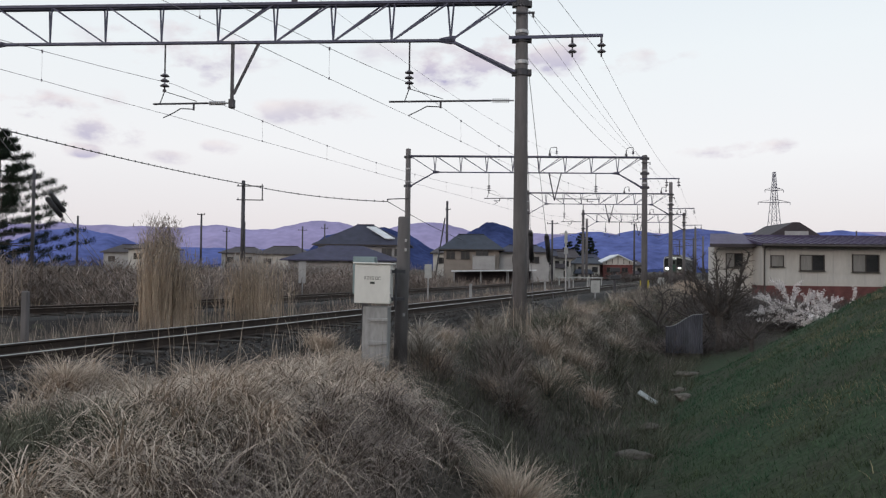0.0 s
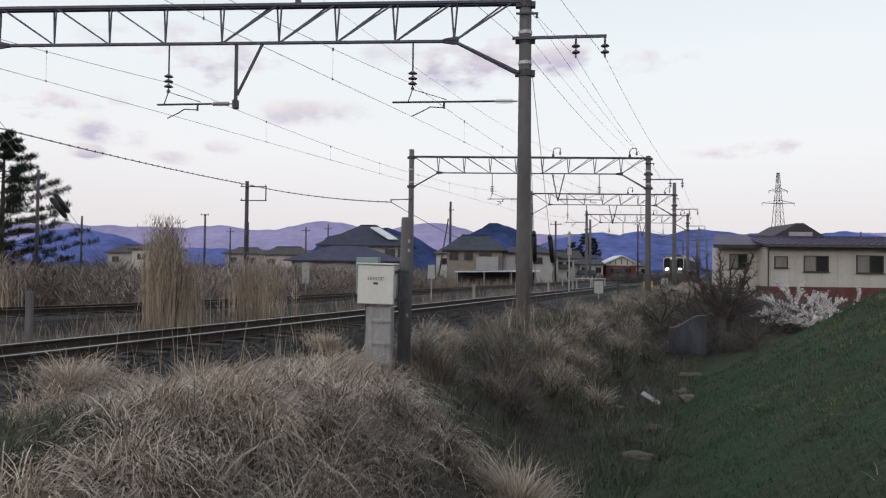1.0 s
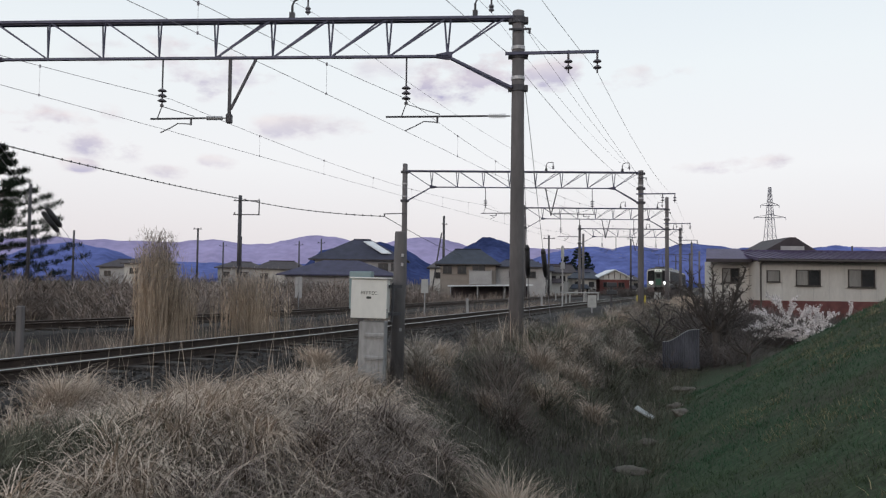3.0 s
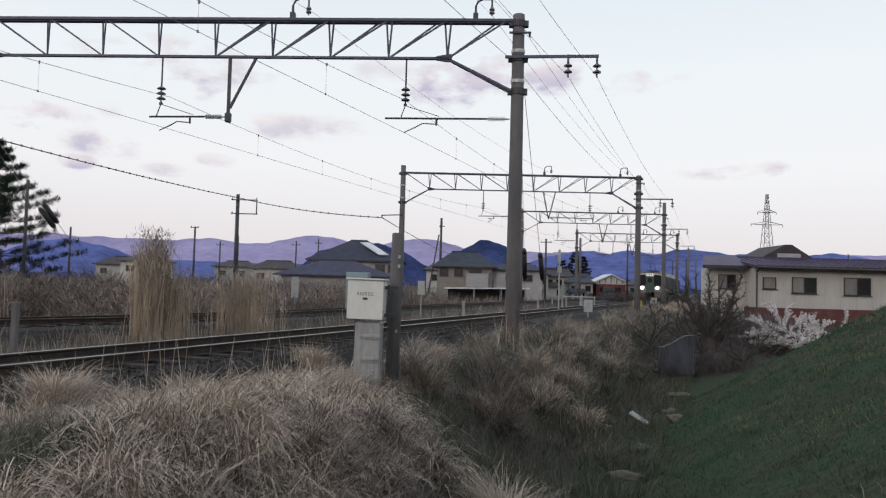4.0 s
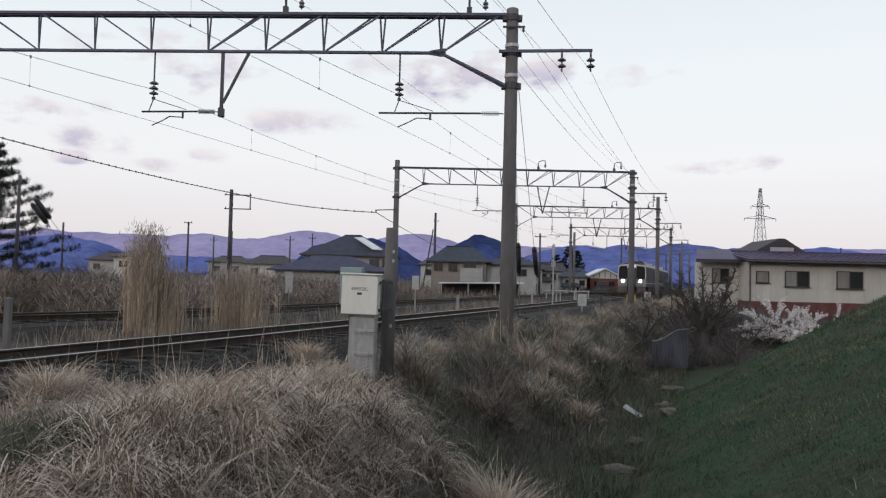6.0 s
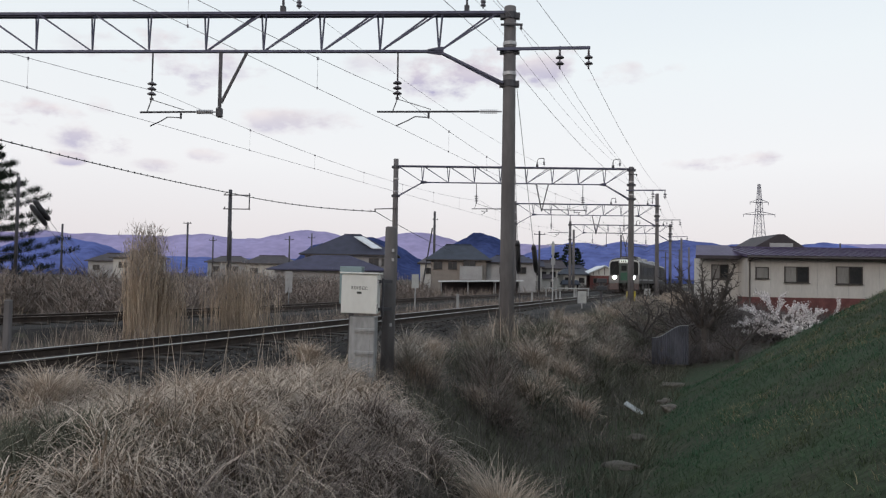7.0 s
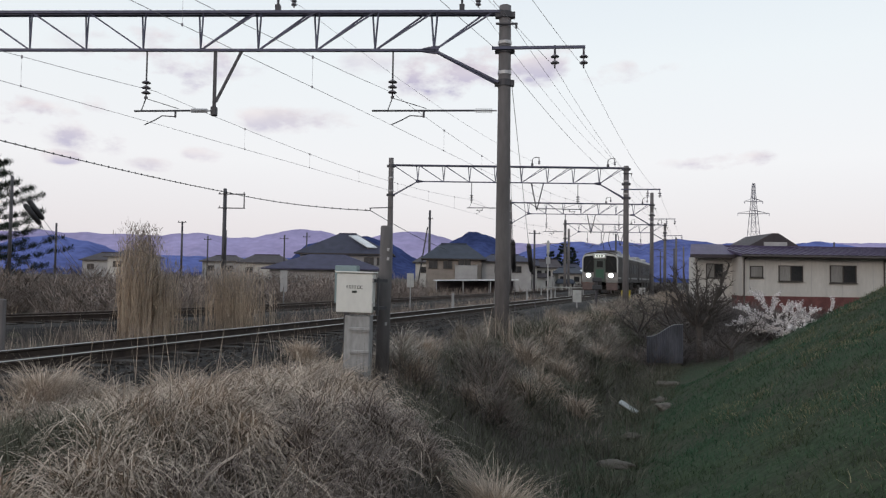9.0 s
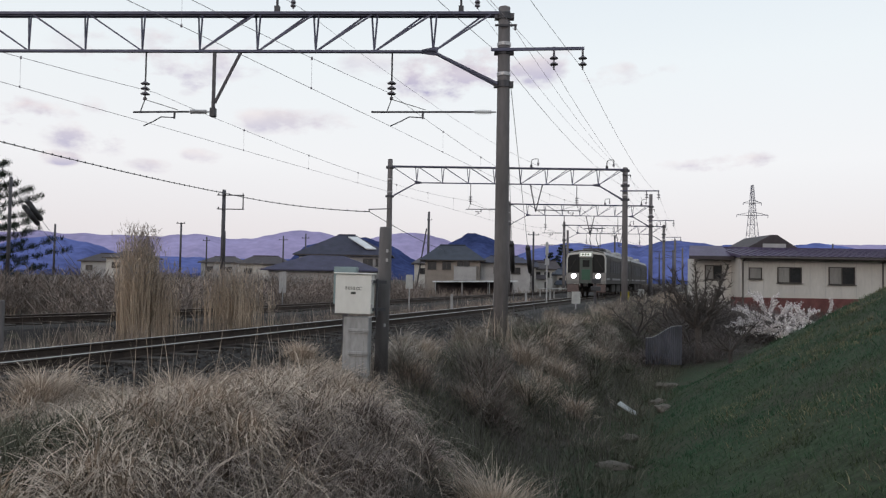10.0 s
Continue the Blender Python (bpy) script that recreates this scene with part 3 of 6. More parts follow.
for hx in (-5.7, -0.75):
    line_wire("feeder_wire", hx, 0, 8.65, 0.4, 0.006, M["wire"], "thin feeder wire on the portal hooks")


# ---- back stays of the first portal with dark guard sleeves ----
def stay(top, foot, s0, s1, label):
    g = grp("guy_wire", None, label, "guy wire", "stays of the portal")
    top, foot = Vector(top), Vector(foot)
    bm = bmesh.new()
    rod(bm, top, foot, 0.009, 6)
    part("cable", bm, M["wire"], g)
    bm = bmesh.new()
    a, b = top.lerp(foot, s0), top.lerp(foot, s1)
    d = (b - a) / 12
    rod(bm, a, a + d, 0.06, 14, 0.09)
    rod(bm, a + d, b - d, 0.09, 14)
    rod(bm, b - d, b, 0.09, 14, 0.07)
    part("guard_sleeve", bm, M["cable"], g, "black guard sleeve", smooth=True)
    bm = bmesh.new()
    box(bm, foot + Vector((0, 0, 0.1)), (0.3, 0.3, 0.5), bevel=0.03)
    part("anchor_block", bm, M["concrete"], g)


stay(P1 @ Vector((0.1, 0.2, 6.3)), (3.02, 32.0, -0.75), 0.545, 0.69, "steel guy wire with a black guard sleeve behind the portal")
stay(P1 @ Vector((0.2, 0.2, 6.6)), (3.92, 32.0, -0.8), 0.575, 0.70, "second steel guy wire with a black guard sleeve")
stay((-15.48, 21.9, 7.62), (-13.23, 31.0, -0.55), 0.4925, 0.5675, "steel guy wire with a black sleeve near the pine")
stay((-15.48, 21.9, 7.2), (-13.39, 31.0, -0.55), 0.487, 0.566, "taut guy wire with a thick black sleeve")


# ---- the train ----
M["stainless"] = mat("brushed_stainless", (0.062, 0.058, 0.055), 0.7, var=0.15, scale=2.0, streak=6, spec=0.1)
M["cream"] = mat("white_train_paint", (0.45, 0.45, 0.43), 0.4, var=0.08, scale=3)
M["nosegrey"] = mat("grey_nose_paint", (0.16, 0.16, 0.155), 0.5, var=0.1, scale=3)
M["nosepale"] = mat("pale_nose_paint", (0.22, 0.21, 0.205), 0.5, var=0.12, scale=3)
M["skirt"] = mat("dull_red_grey_skirt", (0.12, 0.085, 0.08), 0.7, var=0.2, scale=3)
M["trainroof"] = mat("pale_grey_train_roof", (0.34, 0.34, 0.345), 0.7, var=0.15, scale=2)
M["trainglass"] = mat("dark_train_glass", (0.012, 0.013, 0.014), 0.5, var=0.1, scale=2, spec=0.15)
M["traingreen"] = mat("green_train_panel", (0.012, 0.075, 0.045), 0.45, var=0.1, scale=3)
M["traindoor"] = mat("dull_green_grey_door", (0.05, 0.065, 0.058), 0.5, var=0.12, scale=3)
M["underframe"] = mat("dirty_underframe", (0.035, 0.032, 0.03), 0.85, var=0.3, scale=4)
M["signboard"] = glow("lit_sign_face", (0.75, 0.8, 0.72), 0.5)
M["headlamp"] = glow("headlamp_glow", (1.0, 0.98, 0.93), 60.0)
M["redband"] = mat("red_band_paint", (0.42, 0.05, 0.04), 0.45, var=0.1, scale=3)
M["wheel"] = mat("steel_wheel", (0.12, 0.10, 0.09), 0.6, metal=0.6, var=0.2, scale=5)


def car_outline(w=1.42, z0=0.95, z1=2.75, top=3.42):
    return [(-w, z0), (w, z0), (w, z1), (w - 0.06, z1 + 0.28), (w - 0.25, top - 0.16), (w - 0.7, top - 0.03), (0, top), (-w + 0.7, top - 0.03), (-w + 0.25, top - 0.16), (-w + 0.06, z1 + 0.28), (-w, z1)]


def build_car(tr, y0, length, lead):
    bm = bmesh.new()
    prism(bm, car_outline(), y0 + (0.18 if lead else 0.0), y0 + length)
    part("car_body", bm, M["stainless"], tr, "dull grey-brown steel car body")
    bm = bmesh.new()
    o = [(-1.37, 3.0), (1.37, 3.0), (1.2, 3.29), (0.74, 3.41), (0, 3.45), (-0.74, 3.41), (-1.2, 3.29)]
    prism(bm, o, y0 + 0.2, y0 + length - 0.02)
    part("roof", bm, M["trainroof"], tr, "pale grey roof")
    for s in (-1, 1):
        for k in range(3):
            yd = y0 + 3.0 + k * 6.7
            d = bmesh.new()
            box(d, (s * 1.425, yd, 1.95), (0.02, 1.3, 1.85), bevel=0.008)
            door = part("side_door", d, M["stainless"], tr)
            for q in (-0.32, 0.32):
                w = bmesh.new()
                box(w, (s * 1.436, yd + q, 2.25), (0.012, 0.42, 0.8))
                part("door_window", w, M["trainglass"], door)
            if k < 2:
                for q in (1.9, 3.35, 4.8):
                    w = bmesh.new()
                    box(w, (s * 1.424, yd + q, 2.2), (0.02, 1.2, 0.85), bevel=0.008)
                    part("side_window", w, M["trainglass"], tr)
        b = bmesh.new()
        box(b, (s * 1.424, y0 + length / 2, 1.32), (0.008, length - 0.8, 0.14))
        part("side_band", b, M["nosegrey"], tr, "dull grey waist band")
        e = bmesh.new()
        box(e, (s * 1.26, y0 + length / 2, 3.14), (0.16, length - 0.4, 0.09))
        part("gutter", e, M["cream"], tr, "bright roof gutter")
    for yb in (y0 + 3.2, y0 + length - 3.2):
        bg = bmesh.new()
        box(bg, (0, yb, 0.55), (2.1, 2.6, 0.3), bevel=0.04)
        box(bg, (0, yb, 0.8), (1.6, 0.7, 0.3))
        bogie = part("bogie", bg, M["underframe"], tr)
        for q in (-1.05, 1.05):
            w = bmesh.new()
            for s in (-0.56, 0.56):
                rod(w, (s - 0.06, yb + q, 0.43), (s + 0.06, yb + q, 0.43), 0.43, 20)
            rod(w, (-0.9, yb + q, 0.43), (0.9, yb + q, 0.43), 0.08, 8)
            part("wheelset", w, M["wheel"], bogie)
    for q, ln in ((6.4, 2.2), (9.6, 2.6), (12.8, 2.0)):
        u = bmesh.new()
        box(u, (0, y0 + q, 0.62), (2.4, ln, 0.6), bevel=0.03)
        part("underfloor_box", u, M["underframe"], tr)
    for q in (6.0, 13.5):
        a = bmesh.new()
        box(a, (0, y0 + q, 3.55), (1.7, 2.6, 0.28), bevel=0.05)
        part("roof_cooler", a, M["trainroof"], tr)


def build_train():
    tr = grp("train", None, "dull steel two-car electric train with lit headlamps and green nose door", "train")
    build_car(tr, 0.0, 17.6, True)
    build_car(tr, 18.1, 17.6, False)
    bm = bmesh.new()
    box(bm, (0, 17.85, 2.0), (1.1, 0.5, 2.2))
    part("gangway", bm, M["underframe"], tr)
    # nose: a pale surround with two deep windscreens and a centre door
    for s in (-1, 1):
        bm = bmesh.new()
        o = [(s * 0.47, 0.95), (s * 1.42, 0.95), (s * 1.42, 1.75), (s * 0.47, 1.75)]
        prism(bm, o, -0.02, 0.2)
        part("nose_panel", bm, M["nosepale"], tr, "pale grey lower nose panel")
        bm = bmesh.new()
        box(bm, (s * 0.94, -0.03, 1.08), (0.94, 0.02, 0.2))
        part("nose_band", bm, M["nosegrey"], tr)
        bm = bmesh.new()
        o = [(s * 0.5, 1.76), (s * 1.34, 1.76), (s * 1.34, 2.78), (s * 1.26, 3.0), (s * 1.1, 3.06), (s * 0.5, 3.12)]
        prism(bm, o, 0.05, 0.2)
        part("windscreen", bm, M["trainglass"], tr, "dark raked windscreen")
        bm = bmesh.new()
        o = [(s * 1.35, 1.76), (s * 1.43, 1.76), (s * 1.43, 2.8), (s * 1.33, 3.08), (s * 1.1, 3.2), (s * 0.45, 3.3), (s * 0.45, 3.12), (s * 1.1, 3.06), (s * 1.26, 3.0), (s * 1.34, 2.78)]
        prism(bm, o, -0.01, 0.2)
        part("screen_surround", bm, M["cream"], tr, "white windscreen surround")
        bm = bmesh.new()
        rod(bm, (s * 0.89, -0.07, 1.52), (s * 0.89, 0.02, 1.52), 0.2, 20)
        lamp = part("headlamp_ring", bm, M["darksteel"], tr, "round headlamp housing")
        bm = bmesh.new()
        rod(bm, (s * 0.89, -0.085, 1.52), (s * 0.89, -0.071, 1.52), 0.15, 20)
        part("headlamp_lens", bm, M["headlamp"], lamp, "glowing white headlamp")
        bm = bmesh.new()
        rod(bm, (s * 1.2, 0.02, 2.0), (s * 0.75, 0.03, 2.75), 0.014, 6)
        part("wiper", bm, M["underframe"], tr)
        bm = bmesh.new()
        box(bm, (s * 0.95, 0.1, 0.62), (0.9, 0.2, 0.6), bevel=0.05)
        part("skirt", bm, M["skirt"], tr, "dull red-grey snow skirt")
        bm = bmesh.new()
        rod(bm, (s * 0.47, -0.06, 1.0), (s * 0.47, -0.06, 2.7), 0.018, 8)
        part("handrail", bm, M["stainless"], tr)
    bm = bmesh.new()
    box(bm, (0, 0.06, 1.9), (0.92, 0.2, 1.85), bevel=0.03)
    door = part("nose_door", bm, M["traindoor"], tr, "grey-green centre gangway door")
    bm = bmesh.new()
    box(bm, (0, -0.05, 1.62), (0.62, 0.03, 0.75), bevel=0.01)
    part("door_panel", bm, M["traingreen"], door, "bright green panel")
    bm = bmesh.new()
    box(bm, (0, -0.045, 2.42), (0.5, 0.02, 0.5), bevel=0.01)
    part("door_window", bm, M["trainglass"], door)
    bm = bmesh.new()
    box(bm, (0, 0.02, 3.08), (1.0, 0.3, 0.44), bevel=0.05)
    sign = part("sign_box", bm, M["cream"], tr, "white destination box")
    bm = bmesh.new()
    box(bm, (0, -0.14, 3.08), (0.78, 0.012, 0.22))
    part("sign_face", bm, M["signboard"], sign, "dimly lit sign face")
    for q in (-0.22, -0.02, 0.18):
        bm = bmesh.new()
        box(bm, (q, -0.15, 3.08), (0.12, 0.008, 0.12))
        part("lettering", bm, M["underframe"], sign)
    bm = bmesh.new()
    box(bm, (0, -0.15, 0.88), (0.3, 0.5, 0.26), bevel=0.04)
    rod(bm, (0, -0.45, 0.88), (0, -0.1, 0.88), 0.11, 12)
    part("coupler", bm, M["underframe"], tr)
    # pantograph
    bm = bmesh.new()
    box(bm, (0, 4.0, 3.62), (1.5, 1.6, 0.1))
    part("pantograph_base", bm, M["darksteel"], tr)
    bm = bmesh.new()
    for s in (-0.3, 0.3):
        rod(bm, (s, 4.6, 3.68), (s * 0.8, 3.2, 4.4), 0.03, 6)
        rod(bm, (s * 0.8, 3.2, 4.4), (s * 0.7, 4.2, 5.24), 0.025, 6)
    part("pantograph_arm", bm, M["darksteel"], tr)
    bm = bmesh.new()
    for q in (-0.15, 0.15):
        rod(bm, (-0.8, 4.2 + q, 5.27), (0.8, 4.2 + q, 5.27), 0.025, 6)
    part("pantograph_head", bm, M["darksteel"], tr)
    return tr


train = build_train()
TRAIN_V = lambda depth: (depth - ORIGIN.y) / ALONG.y
# ---- houses ----
M["whitewall"] = mat("white_rendered_wall", (0.50, 0.475, 0.445), 0.85, var=0.08, scale=1.2, streak=0.3, bump=0.1)
M["tanwall"] = mat("tan_siding", (0.265, 0.23, 0.205), 0.85, var=0.12, scale=1.0)
M["greywall"] = mat("grey_siding", (0.36, 0.35, 0.35), 0.85, var=0.12, scale=1.0)
M["purpleroof"] = mat("plum_sheet_metal_roof", (0.08, 0.06, 0.115), 0.5, metal=0.2, var=0.2, scale=1.2)
M["blueroof"] = mat("dark_slate_blue_roof", (0.036, 0.037, 0.062), 0.75, var=0.25, scale=1.0)
M["tealroof"] = mat("dark_teal_roof", (0.035, 0.042, 0.060), 0.7, var=0.25, scale=1.0)
M["violetroof"] = mat("dark_violet_roof", (0.046, 0.044, 0.082), 0.7, var=0.25, scale=1.0)
M["brownroof"] = mat("dark_brown_roof", (0.05, 0.04, 0.045), 0.7, var=0.25, scale=1.2)
M["redbase"] = mat("red_brown_masonry", (0.13, 0.05, 0.048), 0.9, var=0.25, scale=2.5)
M["redwall"] = mat("red_cladding", (0.14, 0.045, 0.042), 0.8, var=0.2, scale=1.5)
M["frame"] = mat("bronze_window_frame", (0.07, 0.06, 0.055), 0.5, metal=0.4, var=0.1, scale=4)
M["alu"] = mat("grey_aluminium_frame", (0.35, 0.35, 0.36), 0.45, metal=0.6, var=0.1, scale=4)
M["pane"] = mat("window_glass", (0.03, 0.03, 0.033), 0.12, var=0.2, scale=1.5, spec=0.7)
M["curtain"] = mat("pale_curtain_behind_glass", (0.22, 0.21, 0.20), 0.4, var=0.2, scale=3, streak=0.1, spec=0.5)
M["whiteroof"] = mat("white_roof_sheet", (0.62, 0.64, 0.66), 0.5, var=0.1, scale=1.5)


def window(parent, x, y, z, w, h, panes=2, curtain=0, fr=None, deep=0.07):
    """A window on a wall that faces -y; x, z its middle."""
    bm = bmesh.new()
    t = 0.05
    for bx, bz, sx, sz in ((0, h / 2, w + t, t), (0, -h / 2, w + t, t), (-w / 2, 0, t, h), (w / 2, 0, t, h)):
        box(bm, (x + bx, y - deep / 2, z + bz), (sx, deep, sz))
    for k in range(1, panes):
        box(bm, (x - w / 2 + w * k / panes, y - deep / 2, z), (0.045, deep * 0.8, h))
    win = part("window", bm, fr or M["frame"], parent)
    for k in range(panes):
        p = bmesh.new()
        box(p, (x - w / 2 + w * (k + 0.5) / panes, y - 0.014, z), (w / panes - 0.05, 0.016, h - 0.05))
        part("pane", p, M["curtain"] if k < curtain else M["pane"], win)
    bm = bmesh.new()
    box(bm, (x, y - deep / 2 - 0.03, z - h / 2 - 0.045), (w + 0.16, deep + 0.08, 0.035))
    part("sill", bm, fr or M["frame"], win)
    return win


def hip_roof(bm, x0, x1, y0, y1, ze, zr, over=0.5, ridge=None, thick=0.14):
    """A hipped roof with eaves; ridge: its share of the width (0 is a pyramid, 1 a gable)."""
    x0, x1, y0, y1 = x0 - over, x1 + over, y0 - over, y1 + over
    ym = (y0 + y1) / 2
    ins = min((y1 - y0) / 2, (x1 - x0) / 2 - 0.05) if ridge is None else (x1 - x0) * (1 - ridge) / 2
    lo = [bm.verts.new(p) for p in ((x0, y0, ze - thick), (x1, y0, ze - thick), (x1, y1, ze - thick), (x0, y1, ze - thick))]
    e = [bm.verts.new(p) for p in ((x0, y0, ze), (x1, y0, ze), (x1, y1, ze), (x0, y1, ze))]
    r = [bm.verts.new((x0 + ins, ym, zr)), bm.verts.new((x1 - ins, ym, zr))]
    bm.faces.new(lo[::-1])
    for i in range(4):
        bm.faces.new((lo[i], lo[(i + 1) % 4], e[(i + 1) % 4], e[i]))
    bm.faces.new((e[0], e[1], r[1], r[0]))
    bm.faces.new((e[1], e[2], r[1]))
    bm.faces.new((e[2], e[3], r[0], r[1]))
    bm.faces.new((e[3], e[0], r[0]))
    bmesh.ops.recalc_face_normals(bm, faces=bm.faces)
    return [v.co.copy() for v in r]


def house(m, w, depth, base, eave, ridge_z, wall, roof, wins, label, over=0.5, ridge=None, chimney=False, group=""):
    """A plain house whose front lies on y = 0; wins: (x, z, width, height)."""
    g = grp("house", m, label, "house", group)
    bm = bmesh.new()
    box(bm, (w / 2, depth / 2, (base + eave) / 2), (w, depth, eave - base))
    part("wall", bm, wall, g)
    bm = bmesh.new()
    ends = hip_roof(bm, 0, w, 0, depth, eave + 0.14, ridge_z, over, ridge)
    rf = part("roof", bm, roof, g)
    bm = bmesh.new()
    bar(bm, ends[0] + Vector((0, 0, 0.03)), ends[1] + Vector((0.01, 0, 0.03)), 0.25, 0.12)
    part("ridge_cap", bm, roof, rf)
    bm = bmesh.new()
    box(bm, (w / 2, -over - 0.05, eave + 0.03), (w + 2 * over, 0.1, 0.1))
    part("gutter", bm, M["frame"], g)
    for x, z, ww, hh in wins:
        window(g, x, 0.0, z, ww, hh, 2 if ww > 0.8 else 1)
    return g


# the low white house beyond the garden
def garden_house():
    g = grp("house", pose(0, 46.0, 0, rz=-1.0), "low white rendered house with plum metal roof and red-brown base", "house")
    x0, x1 = 17.75, 30.5
    bm = bmesh.new()
    box(bm, ((x0 + x1) / 2, 3.3, 1.5), (x1 - x0, 6.6, 2.35))
    part("wall", bm, M["whitewall"], g, "cream white rendered wall")
    bm = bmesh.new()
    box(bm, ((x0 + x1) / 2, 3.27, -0.45), (x1 - x0 + 0.06, 6.66, 1.55))
    part("foundation", bm, M["redbase"], g, "red-brown masonry base")
    bm = bmesh.new()
    prism(bm, [(-0.75, 2.66), (-0.75, 2.76), (4.2, 3.42), (7.4, 2.9), (7.4, 2.8), (4.2, 3.3)], 0, x1 - x0 + 0.5)
    bmesh.ops.rotate(bm, cent=(0, 0, 0), matrix=Matrix.Rotation(radians(-90), 3, "Z"), verts=bm.verts)
    bmesh.ops.transform(bm, matrix=Matrix.Diagonal((1, -1, 1, 1)), verts=bm.verts)
    bmesh.ops.translate(bm, vec=(x0 - 0.3, 0, 0), verts=bm.verts)
    bmesh.ops.recalc_face_normals(bm, faces=bm.faces)
    rf = part("roof", bm, M["purpleroof"], g, "plum ribbed sheet metal roof")
    x = x0 - 0.28
    first = None
    while x < x1 + 0.2:
        if first is None:
            bm = bmesh.new()
            bar(bm, (0, -0.77, 2.79), (0, 4.18, 3.45), 0.05, 0.05)
            first = part("roof_rib", bm, M["purpleroof"], rf)
            first.matrix_basis = pose(x, 0, 0)
        else:
            share(first, "roof_rib", rf, pose(x, 0, 0))
        x += 0.45
    bm = bmesh.new()
    box(bm, ((x0 + x1) / 2, -0.79, 2.68), (x1 - x0 + 0.6, 0.06, 0.2))
    part("fascia", bm, M["brownroof"], g, "dark eaves board")
    bm = bmesh.new()
    rod(bm, ((x0 - 0.3), -0.86, 2.66), (x1 + 0.3, -0.86, 2.63), 0.06, 8)
    part("gutter", bm, M["frame"], g)
    bm = bmesh.new()
    bar(bm, (x0 - 0.3, 4.2, 3.46), (x1 + 0.2, 4.2, 3.46), 0.3, 0.1)
    part("ridge_cap", bm, M["purpleroof"], g)
    # lower wing with its own roof
    bm = bmesh.new()
    box(bm, (16.6, 2.2, 0.75), (2.3, 1.2, 3.8))
    part("wing_wall", bm, M["whitewall"], g)
    bm = bmesh.new()
    prism(bm, [(0.55, 2.62), (0.55, 2.78), (2.9, 3.5), (2.95, 3.36)], 0, 2.75)
    bmesh.ops.rotate(bm, cent=(0, 0, 0), matrix=Matrix.Rotation(radians(-90), 3, "Z"), verts=bm.verts)
    bmesh.ops.transform(bm, matrix=Matrix.Diagonal((1, -1, 1, 1)), verts=bm.verts)
    bmesh.ops.translate(bm, vec=(14.85, 0, 0), verts=bm.verts)
    for v in bm.verts:
        v.co.x += 0.75 * (v.co.y > 2.5 and v.co.x < 15.5)
    bmesh.ops.recalc_face_normals(bm, faces=bm.faces)
    part("wing_roof", bm, M["purpleroof"], g)
    bm = bmesh.new()
    box(bm, (16.2, 0.52, 2.68), (2.7, 0.06, 0.2))
    part("wing_fascia", bm, M["brownroof"], g)
    # small gable that stands up behind
    bm = bmesh.new()
    prism(bm, [(19.9, 3.1), (22.9, 3.1), (23.2, 3.4), (21.7, 4.35), (21.3, 4.35), (19.6, 3.4)], 4.3, 9.0)
    part("rear_gable", bm, M["brownroof"], g, "dark gabled roof behind")
    bm = bmesh.new()
    box(bm, (21.5, 4.29, 3.62), (1.5, 0.03, 0.3))
    part("gable_board", bm, M["greywall"], g)
    for x, z, w, h, pn, cu in ((16.65, 1.8, 1.0, 0.85, 2, 1), ):
        window(g, x, 1.6, z, w, h, pn, cu)
    for x, z, w, h, pn, cu in ((18.6, 1.76, 0.72, 0.64, 1, 1), (20.62, 1.68, 1.38, 0.9, 2, 1), (23.7, 1.68, 1.5, 1.0, 2, 1), (27.6, 1.68, 1.5, 1.0, 2, 2)):
        window(g, x, 0.0, z, w, h, pn, cu)
    for x in (26.1, 17.85):
        bm = bmesh.new()
        rod(bm, (x, -0.08, -1.0), (x, -0.08, 2.5), 0.045, 8)
        rod(bm, (x, -0.08, 2.5), (x, -0.84, 2.64), 0.045, 8)
        part("downpipe", bm, M["frame"], g)
    for k in range(14):
        bm = bmesh.new()
        xx = x0 + 0.45 + k * 0.91
        box(bm, (xx, -0.006, 1.5), (0.012, 0.012, 2.3))
        part("panel_joint", bm, M["greywall"], g)
    return g


garden_house()

# the hip-roofed house over the tracks, upper and lower roof
def blue_house():
    g = house(pose(-18.0, 96.0, 0, rz=2), 11.0, 9.0, -0.9, 3.9, 6.75, M["greywall"], M["blueroof"],
              [(8.6, 3.1, 1.2, 0.9), (10.1, 3.1, 1.0, 0.9)], "two-storey grey house with dark blue hipped roofs", 0.7, 0.18)
    bm = bmesh.new()
    hip_roof(bm, -2.6, 10.2, -7.5, -0.6, 2.0, 3.75, 0.6, 0.3)
    part("lower_roof", bm, M["violetroof"], g, "lower dark blue hipped roof")
    bm = bmesh.new()
    box(bm, (3.8, -3.9, 0.45), (12.4, 6.4, 2.9))
    part("lower_wall", bm, M["greywall"], g)
    bm = bmesh.new()
    q = [(5.8, 2.7, 6.35), (7.0, 2.7, 6.35), (9.6, 0.2, 4.75), (8.4, 0.2, 4.75)]
    lo = [bm.verts.new(p) for p in q]
    hi = [bm.verts.new((a, b - 0.05, c + 0.1)) for a, b, c in q]
    bm.faces.new(hi)
    for i in range(4):
        bm.faces.new((lo[i], lo[(i + 1) % 4], hi[(i + 1) % 4], hi[i]))
    bmesh.ops.recalc_face_normals(bm, faces=bm.faces)
    part("roof_sheet", bm, M["whiteroof"], g, "pale shining roof sheet")


